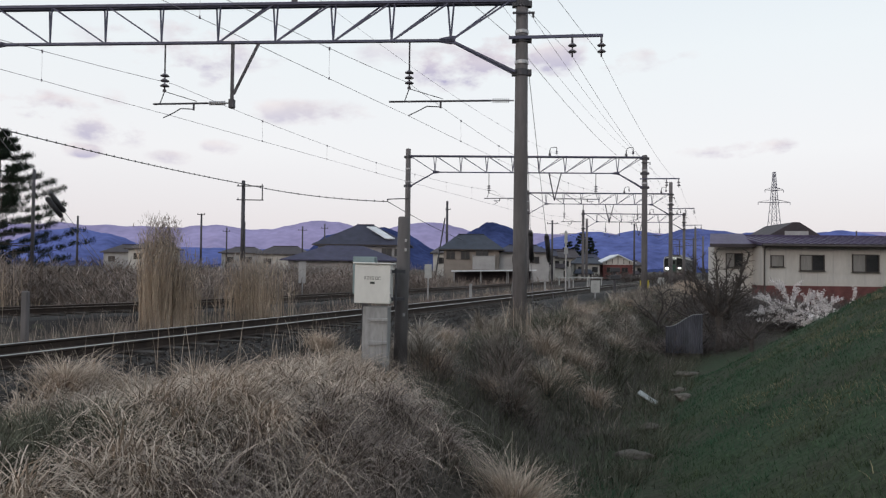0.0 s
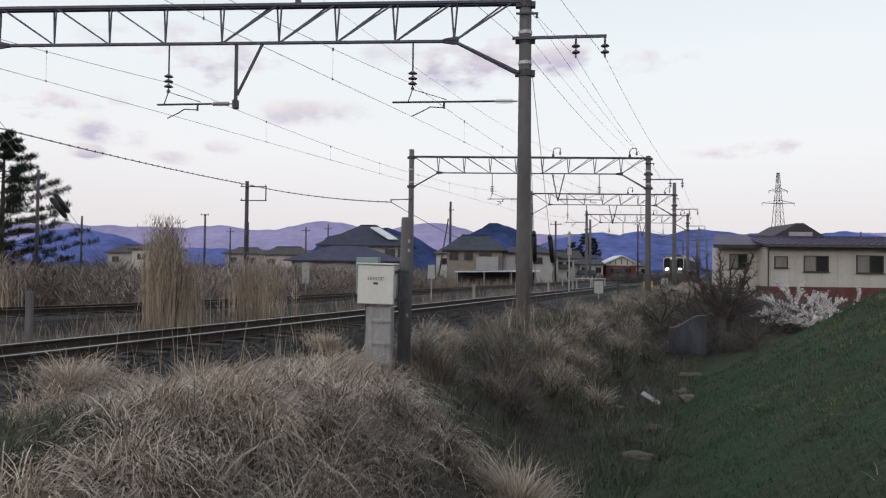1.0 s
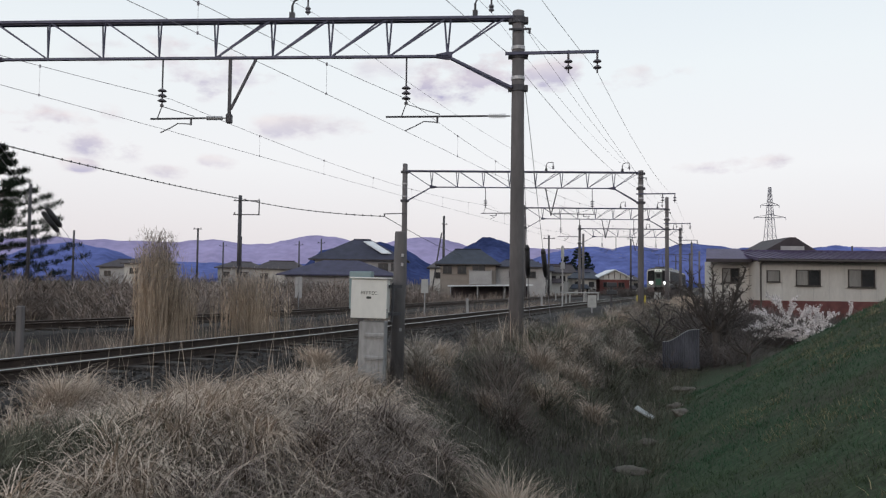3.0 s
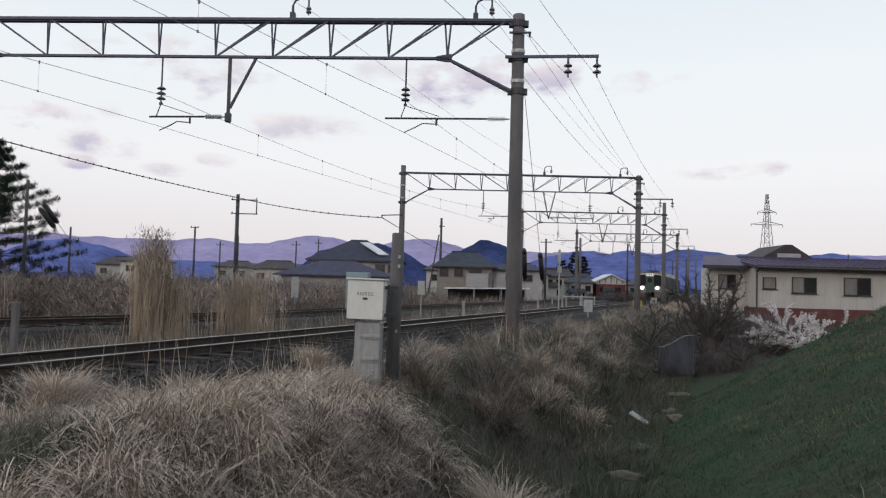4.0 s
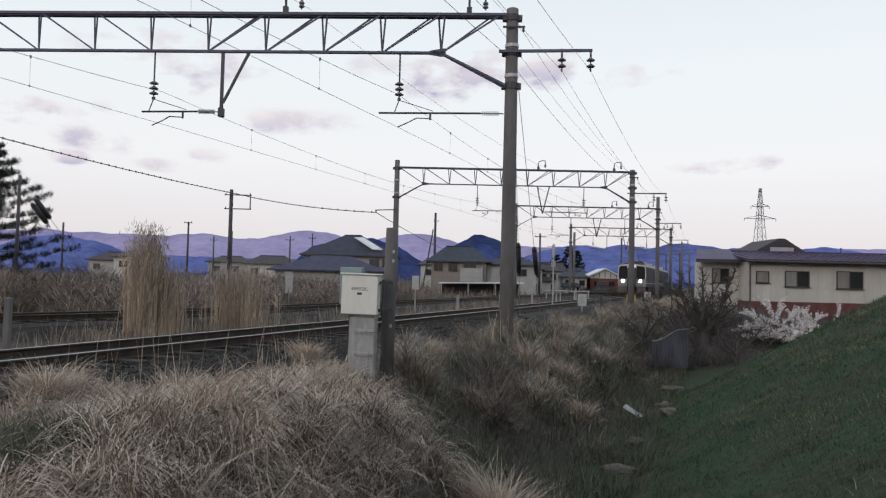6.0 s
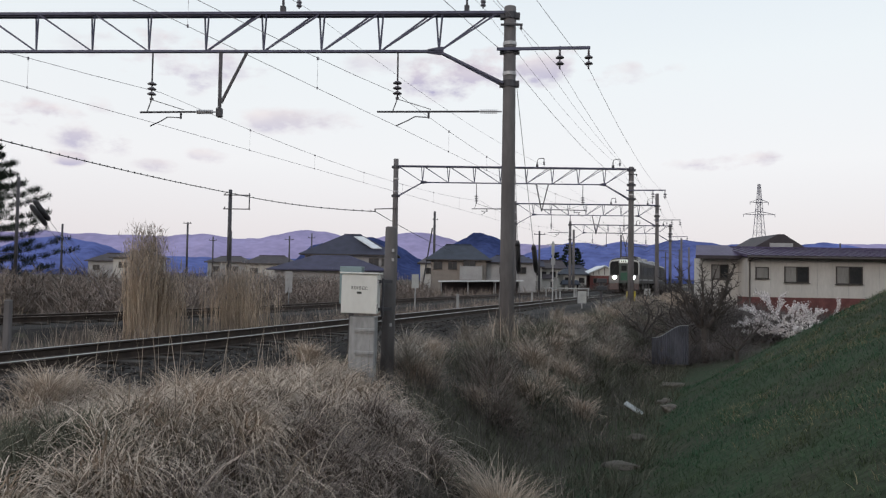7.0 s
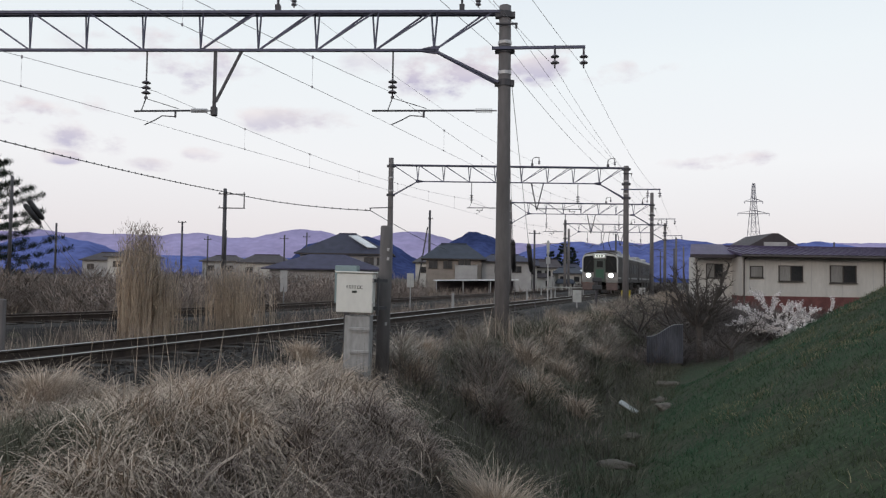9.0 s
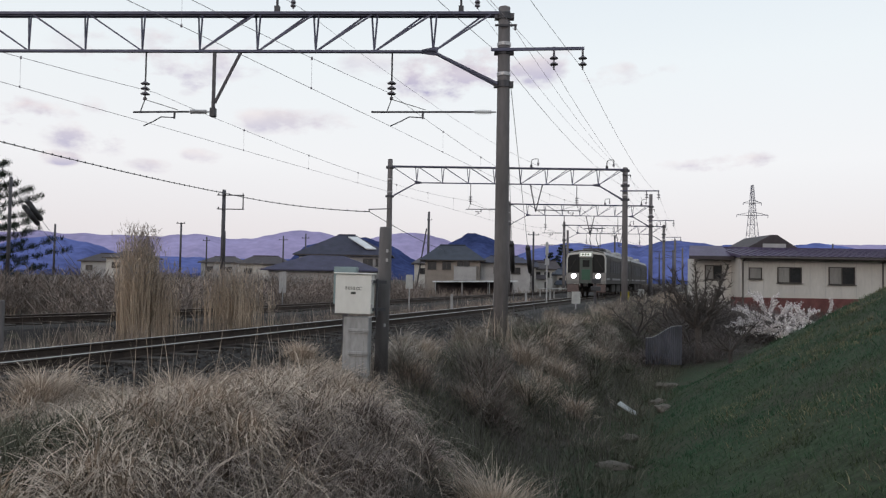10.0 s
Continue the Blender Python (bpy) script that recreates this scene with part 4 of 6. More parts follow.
blue_house()
house(pose(-2.3, 100.0, 0), 7.2, 7.0, -0.9, 3.55, 5.75, M["tanwall"], M["tealroof"], [(0.9, 2.9, 1.1, 1.0), (2.8, 2.9, 1.1, 1.0), (5.0, 3.1, 1.6, 0.9)],
      "tan two-storey house with dark teal hipped roof", 0.7, 0.4)
house(pose(5.0, 101.0, 0), 6.5, 6.0, -0.9, 3.3, 4.4, M["greywall"], M["blueroof"], [(2.2, 2.4, 1.0, 0.8), (4.6, 2.4, 1.2, 0.8)], "pale grey house with dark blue roof", 0.5, 0.5)


def balcony():
    g = grp("balcony", pose(1.5, 99.2, 0), "grey panelled balcony on the tan house", "balcony")
    bm = bmesh.new()
    box(bm, (1.4, 0.05, 1.9), (2.8, 0.08, 1.7))
    part("front_panel", bm, M["greywall"], g)
    for x in (0, 2.8):
        bm = bmesh.new()
        box(bm, (x, 0.4, 1.0), (0.09, 0.8, 3.9))
        part("side_panel", bm, M["greywall"], g)
    bm = bmesh.new()
    box(bm, (1.4, 0.02, 2.78), (2.95, 0.14, 0.07))
    part("rail", bm, M["alu"], g)


balcony()


def carport():
    g = grp("carport", pose(0, 85.0, 0), "low carport with a white sheet roof", "carport")
    bm = bmesh.new()
    box(bm, (3.6, 1.5, 0.95), (9.4, 3.4, 0.14), Matrix.Rotation(radians(-1.2), 3, "Y"))
    part("roof", bm, M["whiteroof"], g)
    for x in (-0.8, 2.2, 5.2, 8.0):
        for y in (0.1, 2.9):
            bm = bmesh.new()
            box(bm, (x, y, 0.1), (0.09, 0.09, 1.7))
            part("post", bm, M["alu"], g)
    bm = bmesh.new()
    box(bm, (3.6, 3.1, 0.1), (9.0, 0.1, 1.6))
    part("back_wall", bm, M["brownroof"], g)


carport()
for x, y, w, eave, rz, wall, roof, ang, rd in ((8.4, 108, 2.4, 2.5, 3.5, "greywall", "blueroof", 3, 0.4), (10.9, 112, 2.7, 3.0, 4.0, "whitewall", "blueroof", -4, 0.95), (13.5, 114, 2.7, 2.8, 3.9, "whitewall", "brownroof", 4, 0.5),
                                               (17.3, 116, 3.5, 2.0, 3.0, "whitewall", "tealroof", 0, 0.6), (9.8, 124, 4.4, 3.3, 4.8, "whitewall", "blueroof", 0, 0.5), (14.9, 126, 4.2, 3.0, 4.5, "whitewall", "brownroof", 5, 0.9),
                                               (19.6, 127, 3.2, 2.6, 3.8, "greywall", "blueroof", -3, 0.5), (27.6, 130, 3.2, 1.9, 2.8, "whitewall", "brownroof", 4, 0.6)):
    g = house(pose(x, y, 0, rz=ang), w, 5.0, -0.9, eave, rz, M[wall], M[roof], [(0.65, eave - 0.75, 0.7, 0.75), (w - 0.7, eave - 0.75, 0.8, 0.75), (w / 2, 0.4, 1.1, 1.1)], "small white house with dark roof in the far row", 0.4, rd, group="far row of houses")
    bm = bmesh.new()
    hip_roof(bm, -0.3, w * 0.6, -1.8, -0.2, eave - 1.35, eave - 0.75, 0.2, 0.8, 0.1)
    part("porch_roof", bm, M[roof], g)
    bm = bmesh.new()
    box(bm, (w * 0.3 - 0.15, -0.95, (eave - 2.4) / 2), (w * 0.5, 1.3, eave - 0.55))
    part("porch_wall", bm, M[wall], g)


def red_building():
    g = grp("house", pose(21.7, 118.0, 0), "red-walled building with a white gabled front", "house")
    w = 4.5
    bm = bmesh.new()
    box(bm, (w / 2, 3.0, 0.55), (w, 6.0, 2.9))
    part("wall", bm, M["redwall"], g, "dull red cladding")
    bm = bmesh.new()
    prism(bm, [(-0.1, 2.0), (w + 0.1, 2.0), (w + 0.1, 2.3), (w / 2, 3.35), (-0.1, 2.3)], -0.05, 6.0)
    part("gable", bm, M["whitewall"], g, "white gable front")
    for s in (-1, 1):
        bm = bmesh.new()
        xe = w / 2 + s * (w / 2 + 0.45)
        prism(bm, [(w / 2, 3.42), (w / 2, 3.58), (xe, 2.32), (xe, 2.16)], -0.5, 6.4)
        part("roof", bm, M["whiteroof"], g, "pale sheet roof")
    for k in range(5):
        bm = bmesh.new()
        x = 0.5 + k * (w - 1.0) / 4
        box(bm, (x, -0.08, 2.25 + 0.4 * (1 - abs(x - w / 2) / (w / 2))), (0.1, 0.05, 0.35 + 0.6 * (1 - abs(x - w / 2) / (w / 2))))
        part("gable_batten", bm, M["brownroof"], g)
    for x in (1.0, 3.3):
        window(g, x, 0.0, 1.2, 0.9, 0.7)
    return g


red_building()
for x, y, w, eave, rz, wall in ((-53.5, 122, 6.0, 3.7, 4.9, "whitewall"), (-42.5, 135, 6.5, 3.4, 4.6, "greywall"), (-33.5, 126, 7.5, 3.1, 4.6, "whitewall"), (-25.5, 130, 6.5, 3.1, 4.7, "greywall"), (-66, 140, 9, 3.4, 5.0, "greywall"), (-4.5, 122, 4.5, 3.5, 4.6, "whitewall")):
    house(pose(x, y, 0, rz=2), w, 7.0, -0.9, eave, rz, M[wall], M["brownroof"], [(1.5, eave - 1.1, 1.2, 0.9), (w - 1.8, eave - 1.1, 1.4, 0.9)], "low house with dark roof beyond the scrub", 0.5, 0.5, group="low houses beyond the scrub")


# ---- lattice pylon far off ----
def pylon():
    g = grp("power_pylon", pose(169.5, 420, -0.9), "grey steel lattice power pylon far beyond the houses", "pylon")
    H = 56.5
    half = lambda z: 4.2 * (1 - z / H) ** 1.15 + 0.55
    levels = [0, 9, 17, 24, 30, 35, 39, 42.5, 46, 49, 52, 54.5, H]
    for s in (-1, 1):
        for q in (-1, 1):
            bm = bmesh.new()
            for a, b in zip(levels, levels[1:]):
                bar(bm, (s * half(a), q * half(a), a), (s * half(b), q * half(b), b), 0.22, 0.22)
            part("leg", bm, M["steel"], g)
    for a, b in zip(levels, levels[1:]):
        for q in (-1, 1):
            bm = bmesh.new()
            bar(bm, (-half(a), q * half(a), a), (half(b), q * half(b), b), 0.12, 0.12)
            bar(bm, (half(a), q * half(a), a), (-half(b), q * half(b), b), 0.12, 0.12)
            bar(bm, (-half(b), q * half(b), b), (half(b), q * half(b), b), 0.12, 0.12)
            part("lattice", bm, M["steel"], g)
    for z, w in ((39.8, 8.6), (46.5, 5.0)):
        for s in (-1, 1):
            bm = bmesh.new()
            for q in (-1, 1):
                bar(bm, (0, q * 0.8, z), (s * w, 0, z + 0.2), 0.22, 0.22)
                bar(bm, (0, q * 0.8, z + 1.9), (s * w, 0, z + 0.25), 0.18, 0.18)
            rod(bm, (s * w, 0, z + 0.2), (s * w, 0, z - 1.2), 0.15, 6)
            part("crossarm", bm, M["steel"], g)


pylon()


# ---- utility poles and the hung cable ----
def utility_pole(x, y, top, arms, label, r=0.13, prop=False):
    z = gz(x, y)
    g = grp("utility_pole", pose(x, y, 0), label, "utility pole", "utility poles")
    bm = bmesh.new()
    lathe(bm, (0, 0, 0), [(r * 1.25, z - 0.1), (r, top), (r * 0.6, top + 0.02)], 10)
    part("pole", bm, M["darksteel"], g, smooth=True)
    for za, x0, x1 in arms:
        bm = bmesh.new()
        bar(bm, (x0, -0.15, za), (x1, -0.15, za), 0.08, 0.08)
        for q in (x0 + 0.1, x1 - 0.1):
            rod(bm, (q, -0.15, za), (q, -0.15, za + 0.18), 0.04, 6)
        part("crossarm", bm, M["darksteel"], g)
    if prop:
        bm = bmesh.new()
        rod(bm, (-0.3, 0, top - 2.4), (-1.7, 0, z), 0.1, 8)
        part("prop", bm, M["darksteel"], g)
    return g


up = utility_pole(-18.1, 63, 8.2, ((7.75, -0.5, 1.7), (6.6, -0.5, 1.7)), "slim dark utility pole carrying a cable", 0.15)
bm = bmesh.new()
rod(bm, (1.62, -0.15, 6.6), (1.62, -0.15, 7.75), 0.05, 6)
part("arm_tie", bm, M["darksteel"], up)
utility_pole(-2.1, 110, 10.8, ((9.6, -0.3, 0.5),), "dark utility pole with a slanting prop", 0.16, True)
for x, y, top, arms in ((-45.6, 90, 6.9, ()), (-30.8, 90, 7.3, ((7.2, -0.5, 0.5),)), (-37, 120, 7.2, ((6.6, -0.6, 0.6),)), (-33.6, 118, 8.0, ()), (-25.0, 120, 7.5, ((6.9, -0.7, 0.7),)), (-22.4, 125, 8.2, ((7.5, -0.6, 0.6),)),
                        (11.2, 95, 7.2, ((6.8, -0.7, 0.7),)), (22.4, 100, 7.2, ()), (22.9, 135, 6.5, ((6.0, -0.7, 0.7),)), (36, 120, 6.3, ()), (39.5, 140, 6.6, ((5.6, -0.8, 0.8),)), (60, 118, 7.5, ())):
    utility_pole(x, y, top, arms, "thin dark pole standing far off", 0.11)
cab = strip("hung_cable", sag((-25.5, 20.5, 8.1), (-17.9, 63, 7.9), 0.35, 30) + sag((-17.9, 63, 7.9), (-4.85, 50.0, 5.45), 0.25)[1:] + sag((-4.85, 50.0, 5.45), (2.0, 120, 5.2), 0.4)[1:], 0.028, M["cable"], "black telephone cable hung in loops from poles", "cable")
pts = sag((-25.5, 20.5, 8.1), (-17.9, 63, 7.9), 0.35, 120) + sag((-17.9, 63, 7.9), (-4.85, 50.0, 5.45), 0.25, 40)[1:]
bm = bmesh.new()
rod(bm, (0, 0, -0.05), (0, 0, 0.07), 0.035, 5)
clip = part("cable_clip", bm, M["cable"], cab)
clip.matrix_basis = Matrix.Translation(pts[1])
for p in pts[3::2]:
    share(clip, "cable_clip", cab, Matrix.Translation(p))


# ---- trackside cabinet on its concrete stand, with a post behind ----
M["cabinet"] = mat("off_white_cabinet_paint", (0.66, 0.65, 0.62), 0.5, var=0.05, scale=2.5, streak=0.4)
M["letter"] = mat("dark_green_lettering", (0.05, 0.055, 0.05), 0.7, var=0.05)
M["teal"] = mat("faded_teal_box", (0.21, 0.275, 0.285), 0.6, var=0.1, scale=3)


def cabinet():
    g = grp("equipment_cabinet", pose(-1.37, 12.0, 0, ry=0.9, rz=-6), "off-white trackside equipment cabinet on a concrete stand", "cabinet")
    base = gz(-1.3, 12.0) - 0.1
    bm = bmesh.new()
    box(bm, (0.05, 0.02, 0.50 + (base - 0.5) / 2), (0.40, 0.26, 0.5 - base), bevel=0.012)
    st = part("stand", bm, M["concrete"], g, "weathered grey concrete stand")
    for z in (0.30, -0.05):
        bm = bmesh.new()
        box(bm, (0.10, -0.125, z), (0.32, 0.03, 0.05), bevel=0.008)
        box(bm, (0.10, -0.13, z - 0.035), (0.3, 0.012, 0.012))
        part("strap", bm, M["concrete"], st)
    bm = bmesh.new()
    box(bm, (0, 0, 0.855), (0.55, 0.26, 0.60), bevel=0.008)
    bd = part("body", bm, M["cabinet"], g)
    bm = bmesh.new()
    box(bm, (0, -0.142, 0.85), (0.565, 0.022, 0.595), bevel=0.006)
    dr = part("door", bm, M["cabinet"], g, "plain cabinet door with small dark lettering")
    bm = bmesh.new()
    box(bm, (0.0, -0.01, 1.172), (0.62, 0.34, 0.025), bevel=0.008)
    part("lid", bm, M["cabinet"], g)
    for z in (1.05, 0.67):
        bm = bmesh.new()
        box(bm, (0.287, -0.14, z), (0.02, 0.035, 0.07), bevel=0.004)
        part("hinge", bm, M["alu"], dr)
    for k in range(4):
        for j, (dz, hh) in enumerate(((0.018, 0.009), (0.0, 0.009), (-0.018, 0.009))):
            bm = bmesh.new()
            box(bm, (-0.115 + k * 0.042, -0.1545, 0.945 + dz), (0.03 if (k + j) % 2 else 0.022, 0.003, hh))
            part("lettering", bm, M["letter"], dr)
    for ch, x in (("D", 0.068), ("C", 0.108)):
        cu = bpy.data.curves.new("lettering", "FONT")
        cu.body, cu.size, cu.extrude, cu.align_x = ch, 0.072, 0.0015, "CENTER"
        cu.materials.append(M["letter"])
        t = new("lettering", cu)
        t.parent = dr
        t.matrix_basis = pose(x, -0.155, 0.918, rx=90)
    bm = bmesh.new()
    box(bm, (0.0, -0.156, 0.87), (0.075, 0.006, 0.035))
    part("latch_plate", bm, M["letter"], dr, "small dark latch plate")
    # brackets to the post behind
    for z in (1.05, 0.62):
        bm = bmesh.new()
        bar(bm, (0.28, 0.0, z), (0.42, 0.3, z), 0.03, 0.05)
        part("bracket", bm, M["darksteel"], g)
    bm = bmesh.new()
    rod(bm, (0.33, 0.05, 1.1), (0.33, 0.05, 0.5), 0.02, 8)
    part("conduit", bm, M["darksteel"], g)


cabinet()


def stub_post():
    g = grp("stub_post", pose(-0.97, 12.5, 0, ry=0.9), "old grey concrete post behind the cabinet", "post")
    z = gz(-0.97, 12.5) - 0.1
    bm = bmesh.new()
    lathe(bm, (0, 0, 0), [(0.112, z), (0.104, 1.0), (0.098, 1.92), (0.085, 1.94)], 16)
    part("post", bm, M["pole"], g, smooth=True)
    for zz in (1.55, 1.40, 0.35):
        bm = bmesh.new()
        box(bm, (0.045, -0.1, zz), (0.035, 0.03, 0.05))
        part("tag", bm, M["clamp"], g)


stub_post()
g = grp("teal_box", pose(-1.55, 12.35, 0, rz=-6), "faded teal equipment box behind the white cabinet", "box")
bm = bmesh.new()
box(bm, (0, 0, 0.98), (0.36, 0.2, 0.6), bevel=0.01)
part("case", bm, M["teal"], g)
bm = bmesh.new()
box(bm, (0.0, 0.02, 0.1), (0.08, 0.08, 1.3))
part("leg", bm, M["darksteel"], g)


# ---- signs and marker posts by the track ----
def marker(x, y, z0, z1, w, h, label, mat_board, double=False, bar_z=None):
    g = grp("marker_sign", pose(x, y, 0), label, "sign", "trackside markers")
    b = gz(x, y) - 0.1
    bm = bmesh.new()
    rod(bm, (0, 0, b), (0, 0, z1), 0.03, 8)
    part("post", bm, M["alu"], g)
    for s in ((-0.27 * w * 2, 0.27 * w * 2) if double else (0,)):
        bm = bmesh.new()
        box(bm, (s, -0.05, (z0 + z1) / 2), (w, 0.02, z1 - z0), bevel=0.004)
        part("board", bm, mat_board, g)


M["board"] = mat("weathered_white_board", (0.37, 0.37, 0.36), 0.6, var=0.15, scale=4)
M["yellow"] = mat("yellow_paint", (0.50, 0.40, 0.05), 0.6, var=0.2, scale=5)
marker(-7.48, 36, 0.35, 1.35, 0.16, 1, "pair of narrow grey boards on a post", M["greywall"], True)
marker(-1.55, 36, 0.65, 1.3, 0.16, 1, "pair of narrow pale boards on a post", M["board"], True)
marker(6.95, 40, -0.05, 0.58, 0.22, 1, "pair of small pale boards on a low post", M["board"], True)
marker(16.0, 62, 0.08, 0.58, 0.55, 1, "small square white board on a post", M["board"])
g = grp("marker_post", pose(5.7, 42, 0), "slim grey post with a white cap", "post")
bm = bmesh.new()
rod(bm, (0, 0, -0.8), (0, 0, 2.7), 0.042, 10)
part("post", bm, M["alu"], g)
bm = bmesh.new()
lathe(bm, (0, 0, 0), [(0.06, 2.5), (0.085, 2.6), (0.085, 3.15), (0.04, 3.25)], 10)
part("cap", bm, M["board"], g)
bm = bmesh.new()
box(bm, (0.0, -0.08, 2.15), (0.22, 0.12, 0.35))
part("plate", bm, M["alu"], g)
g = grp("shunt_signal", pose(8.15, 41, 0), "low dark signal lamp on a stubby post", "signal")
bm = bmesh.new()
rod(bm, (0, 0, -0.9), (0, 0, 1.15), 0.07, 8)
part("post", bm, M["darksteel"], g)
for zz in (0.42, 0.02):
    bm = bmesh.new()
    box(bm, (0.02, -0.1, zz + 0.72), (0.5, 0.22, 0.24), bevel=0.03)
    part("hood", bm, M["cable"], g)
for x, y in ((14.1, 60.5), (14.7, 60.8)):
    g = grp("yellow_marker", pose(x, y, 0), "short yellow marker post in the grass", "post", "yellow markers")
    bm = bmesh.new()
    box(bm, (0, 0, -0.2), (0.16, 0.16, 1.1), bevel=0.02)
    part("stake", bm, M["yellow"], g)
utility_pole(-20.4, 36, 5.6, (), "thin grey post beside the pine", 0.07)
g = grp("marker_stake", pose(-8.15, 14.2, 0), "leaning grey concrete stake beyond the rails", "post", "stakes beside the track")
bm = bmesh.new()
box(bm, (0, 0, 0.02), (0.12, 0.12, 1.15), bevel=0.02)
part("stake", bm, M["pole"], g)
# white barrier by the level crossing
g = grp("barrier", pose(0, 66, 0), "low white pipe barrier beside the crossing", "barrier")
for x in (8.4, 9.6, 10.8, 12.0):
    bm = bmesh.new()
    rod(bm, (x, 0, -0.6), (x, 0, 0.45), 0.05, 8)
    part("post", bm, M["board"], g)
bm = bmesh.new()
rod(bm, (8.3, 0, 0.45), (12.1, 0, 0.45), 0.05, 8)
part("rail", bm, M["board"], g)
for x, y in ((2.6, 38.5), (4.9, 45), (7.3, 52), (9.8, 59), (0.4, 32)):
    g = grp("marker_stake", pose(x, y, 0), "short pale concrete stake beside the track", "post", "stakes beside the track")
    z = gz(x, y)
    bm = bmesh.new()
    box(bm, (0, 0, z + 0.3), (0.11, 0.11, 0.85), bevel=0.015)
    part("stake", bm, M["concrete"], g)


# ---- litter, stones and the old sheet in the ditch ----
M["stone"] = mat("grey_brown_stone", (0.12, 0.105, 0.09), 0.9, var=0.3, scale=4, bump=0.5)
M["litter"] = mat("pale_plastic", (0.36, 0.38, 0.38), 0.5, var=0.2, scale=6)
M["sheet"] = mat("grey_blue_corrugated_sheet", (0.066, 0.067, 0.082), 0.85, var=0.4, scale=2, streak=0.3)


def stone(x, y, sx, sy, sz, seed):
    bm = bmesh.new()
    bmesh.ops.create_icosphere(bm, subdivisions=3, radius=1)
    for v in bm.verts:
        n = noise.fractal(v.co * 1.3 + Vector((seed, 0, 0)), 0.8, 2.0, 4)
        v.co *= 1 + 0.35 * n
        v.co.x, v.co.y, v.co.z = v.co.x * sx, v.co.y * sy, v.co.z * sz
    ob = part("stone", bm, M["stone"], smooth=True)
    ob.matrix_basis = pose(x, y, gz(x, y) + sz * 0.35, rz=seed * 37)
    tagged(ob, "weathered grey-brown stone lying in the ditch", "stone", "stones in the ditch")


STONES = ((5.55, 19.6, 0.34, 0.2, 0.1, 1), (5.2, 18.0, 0.32, 0.2, 0.1, 2), (3.75, 15.2, 0.22, 0.17, 0.09, 3), (2.95, 12.8, 0.34, 0.2, 0.1, 4), (6.6, 22.5, 0.4, 0.2, 0.1, 5))
for s in STONES:
    stone(*s)
bm = bmesh.new()
box(bm, (0, 0, 0), (0.48, 0.13, 0.04), bevel=0.015)
for v in bm.verts:
    v.co.z += 0.1 * v.co.x * v.co.x + 0.02 * math.sin(v.co.y * 20)
ob = part("plastic_board", bm, M["litter"])
ob.matrix_basis = pose(4.35, 18.0, gz(4.35, 18.0) + 0.16, rx=12, ry=28, rz=-30)
tagged(ob, "pale plastic board dropped in the ditch", "litter")


def old_sheet():
    g = grp("corrugated_sheet", pose(7.15, 27.0, 0, rz=-12), "bent grey-blue corrugated sheet leaning in the ditch", "sheet")
    bm = bmesh.new()
    n = 60
    rows = []
    for k in range(2):
        for j in (0, 1):
            row = []
            for i in range(n + 1):
                t = i / n
                x = t * 1.25
                y = 0.015 * math.sin(t * 110) + 0.25 * t * t + j * 0.012
                top = -0.84 + 0.38 * smooth(0.1, 0.8, t) + 0.06 * t
                row.append(bm.verts.new((x, y, -1.75 if k == 0 else float(top))))
            rows.append(row)
    for a, b in ((0, 2), (3, 1), (2, 3)):
        for i in range(n):
            bm.faces.new((rows[a][i], rows[a][i + 1], rows[b][i + 1], rows[b][i]))
    bmesh.ops.recalc_face_normals(bm, faces=bm.faces)
    part("sheet", bm, M["sheet"], g)
    bm = bmesh.new()
    for i in range(12):
        t0, t1 = i / 12, (i + 1) / 12
        z = lambda t: -0.83 + 0.38 * float(smooth(0.1, 0.8, t)) + 0.06 * t
        rod(bm, (t0 * 1.25, 0.25 * t0 * t0, z(t0)), (t1 * 1.25, 0.25 * t1 * t1, z(t1)), 0.011, 6)
    part("edge_pipe", bm, M["alu"], g, "pale pipe along the top edge")


old_sheet()
# ---- vegetation ----
M["straw"] = mat("dry_straw", (0.49, 0.40, 0.325), 0.9, var=0.15, dirt=(0.27, 0.225, 0.19), scale=1.1, island=0.45, spec=0.1)
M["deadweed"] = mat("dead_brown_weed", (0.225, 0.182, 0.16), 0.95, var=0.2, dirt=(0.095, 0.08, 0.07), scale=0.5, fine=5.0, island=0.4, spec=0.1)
M["reed"] = mat("pale_dry_reed", (0.47, 0.37, 0.285), 0.9, var=0.15, scale=1.0, island=0.35, spec=0.1)
M["greenblade"] = mat("young_green_grass", (0.042, 0.086, 0.050), 0.9, var=0.25, dirt=(0.074, 0.086, 0.050), scale=0.45, island=0.45, spec=0.1)
M["olive"] = mat("dark_olive_weed", (0.105, 0.105, 0.078), 0.95, var=0.25, scale=1.2, island=0.45, spec=0.1)
M["bark"] = mat("dark_bark", (0.062, 0.053, 0.049), 0.95, var=0.3, scale=5, bump=0.6)
M["needle"] = mat("pine_needles", (0.022, 0.032, 0.022), 0.9, var=0.2, scale=2, island=0.5, spec=0.1)
M["blossom"] = mat("white_plum_blossom", (0.72, 0.68, 0.68), 0.8, var=0.1, scale=3, island=0.2, spec=0.1)
M["twig"] = mat("grey_brown_twigs", (0.118, 0.103, 0.098), 0.95, var=0.2, scale=1.0, island=0.4, spec=0.1)
RNG = np.random.default_rng(77)


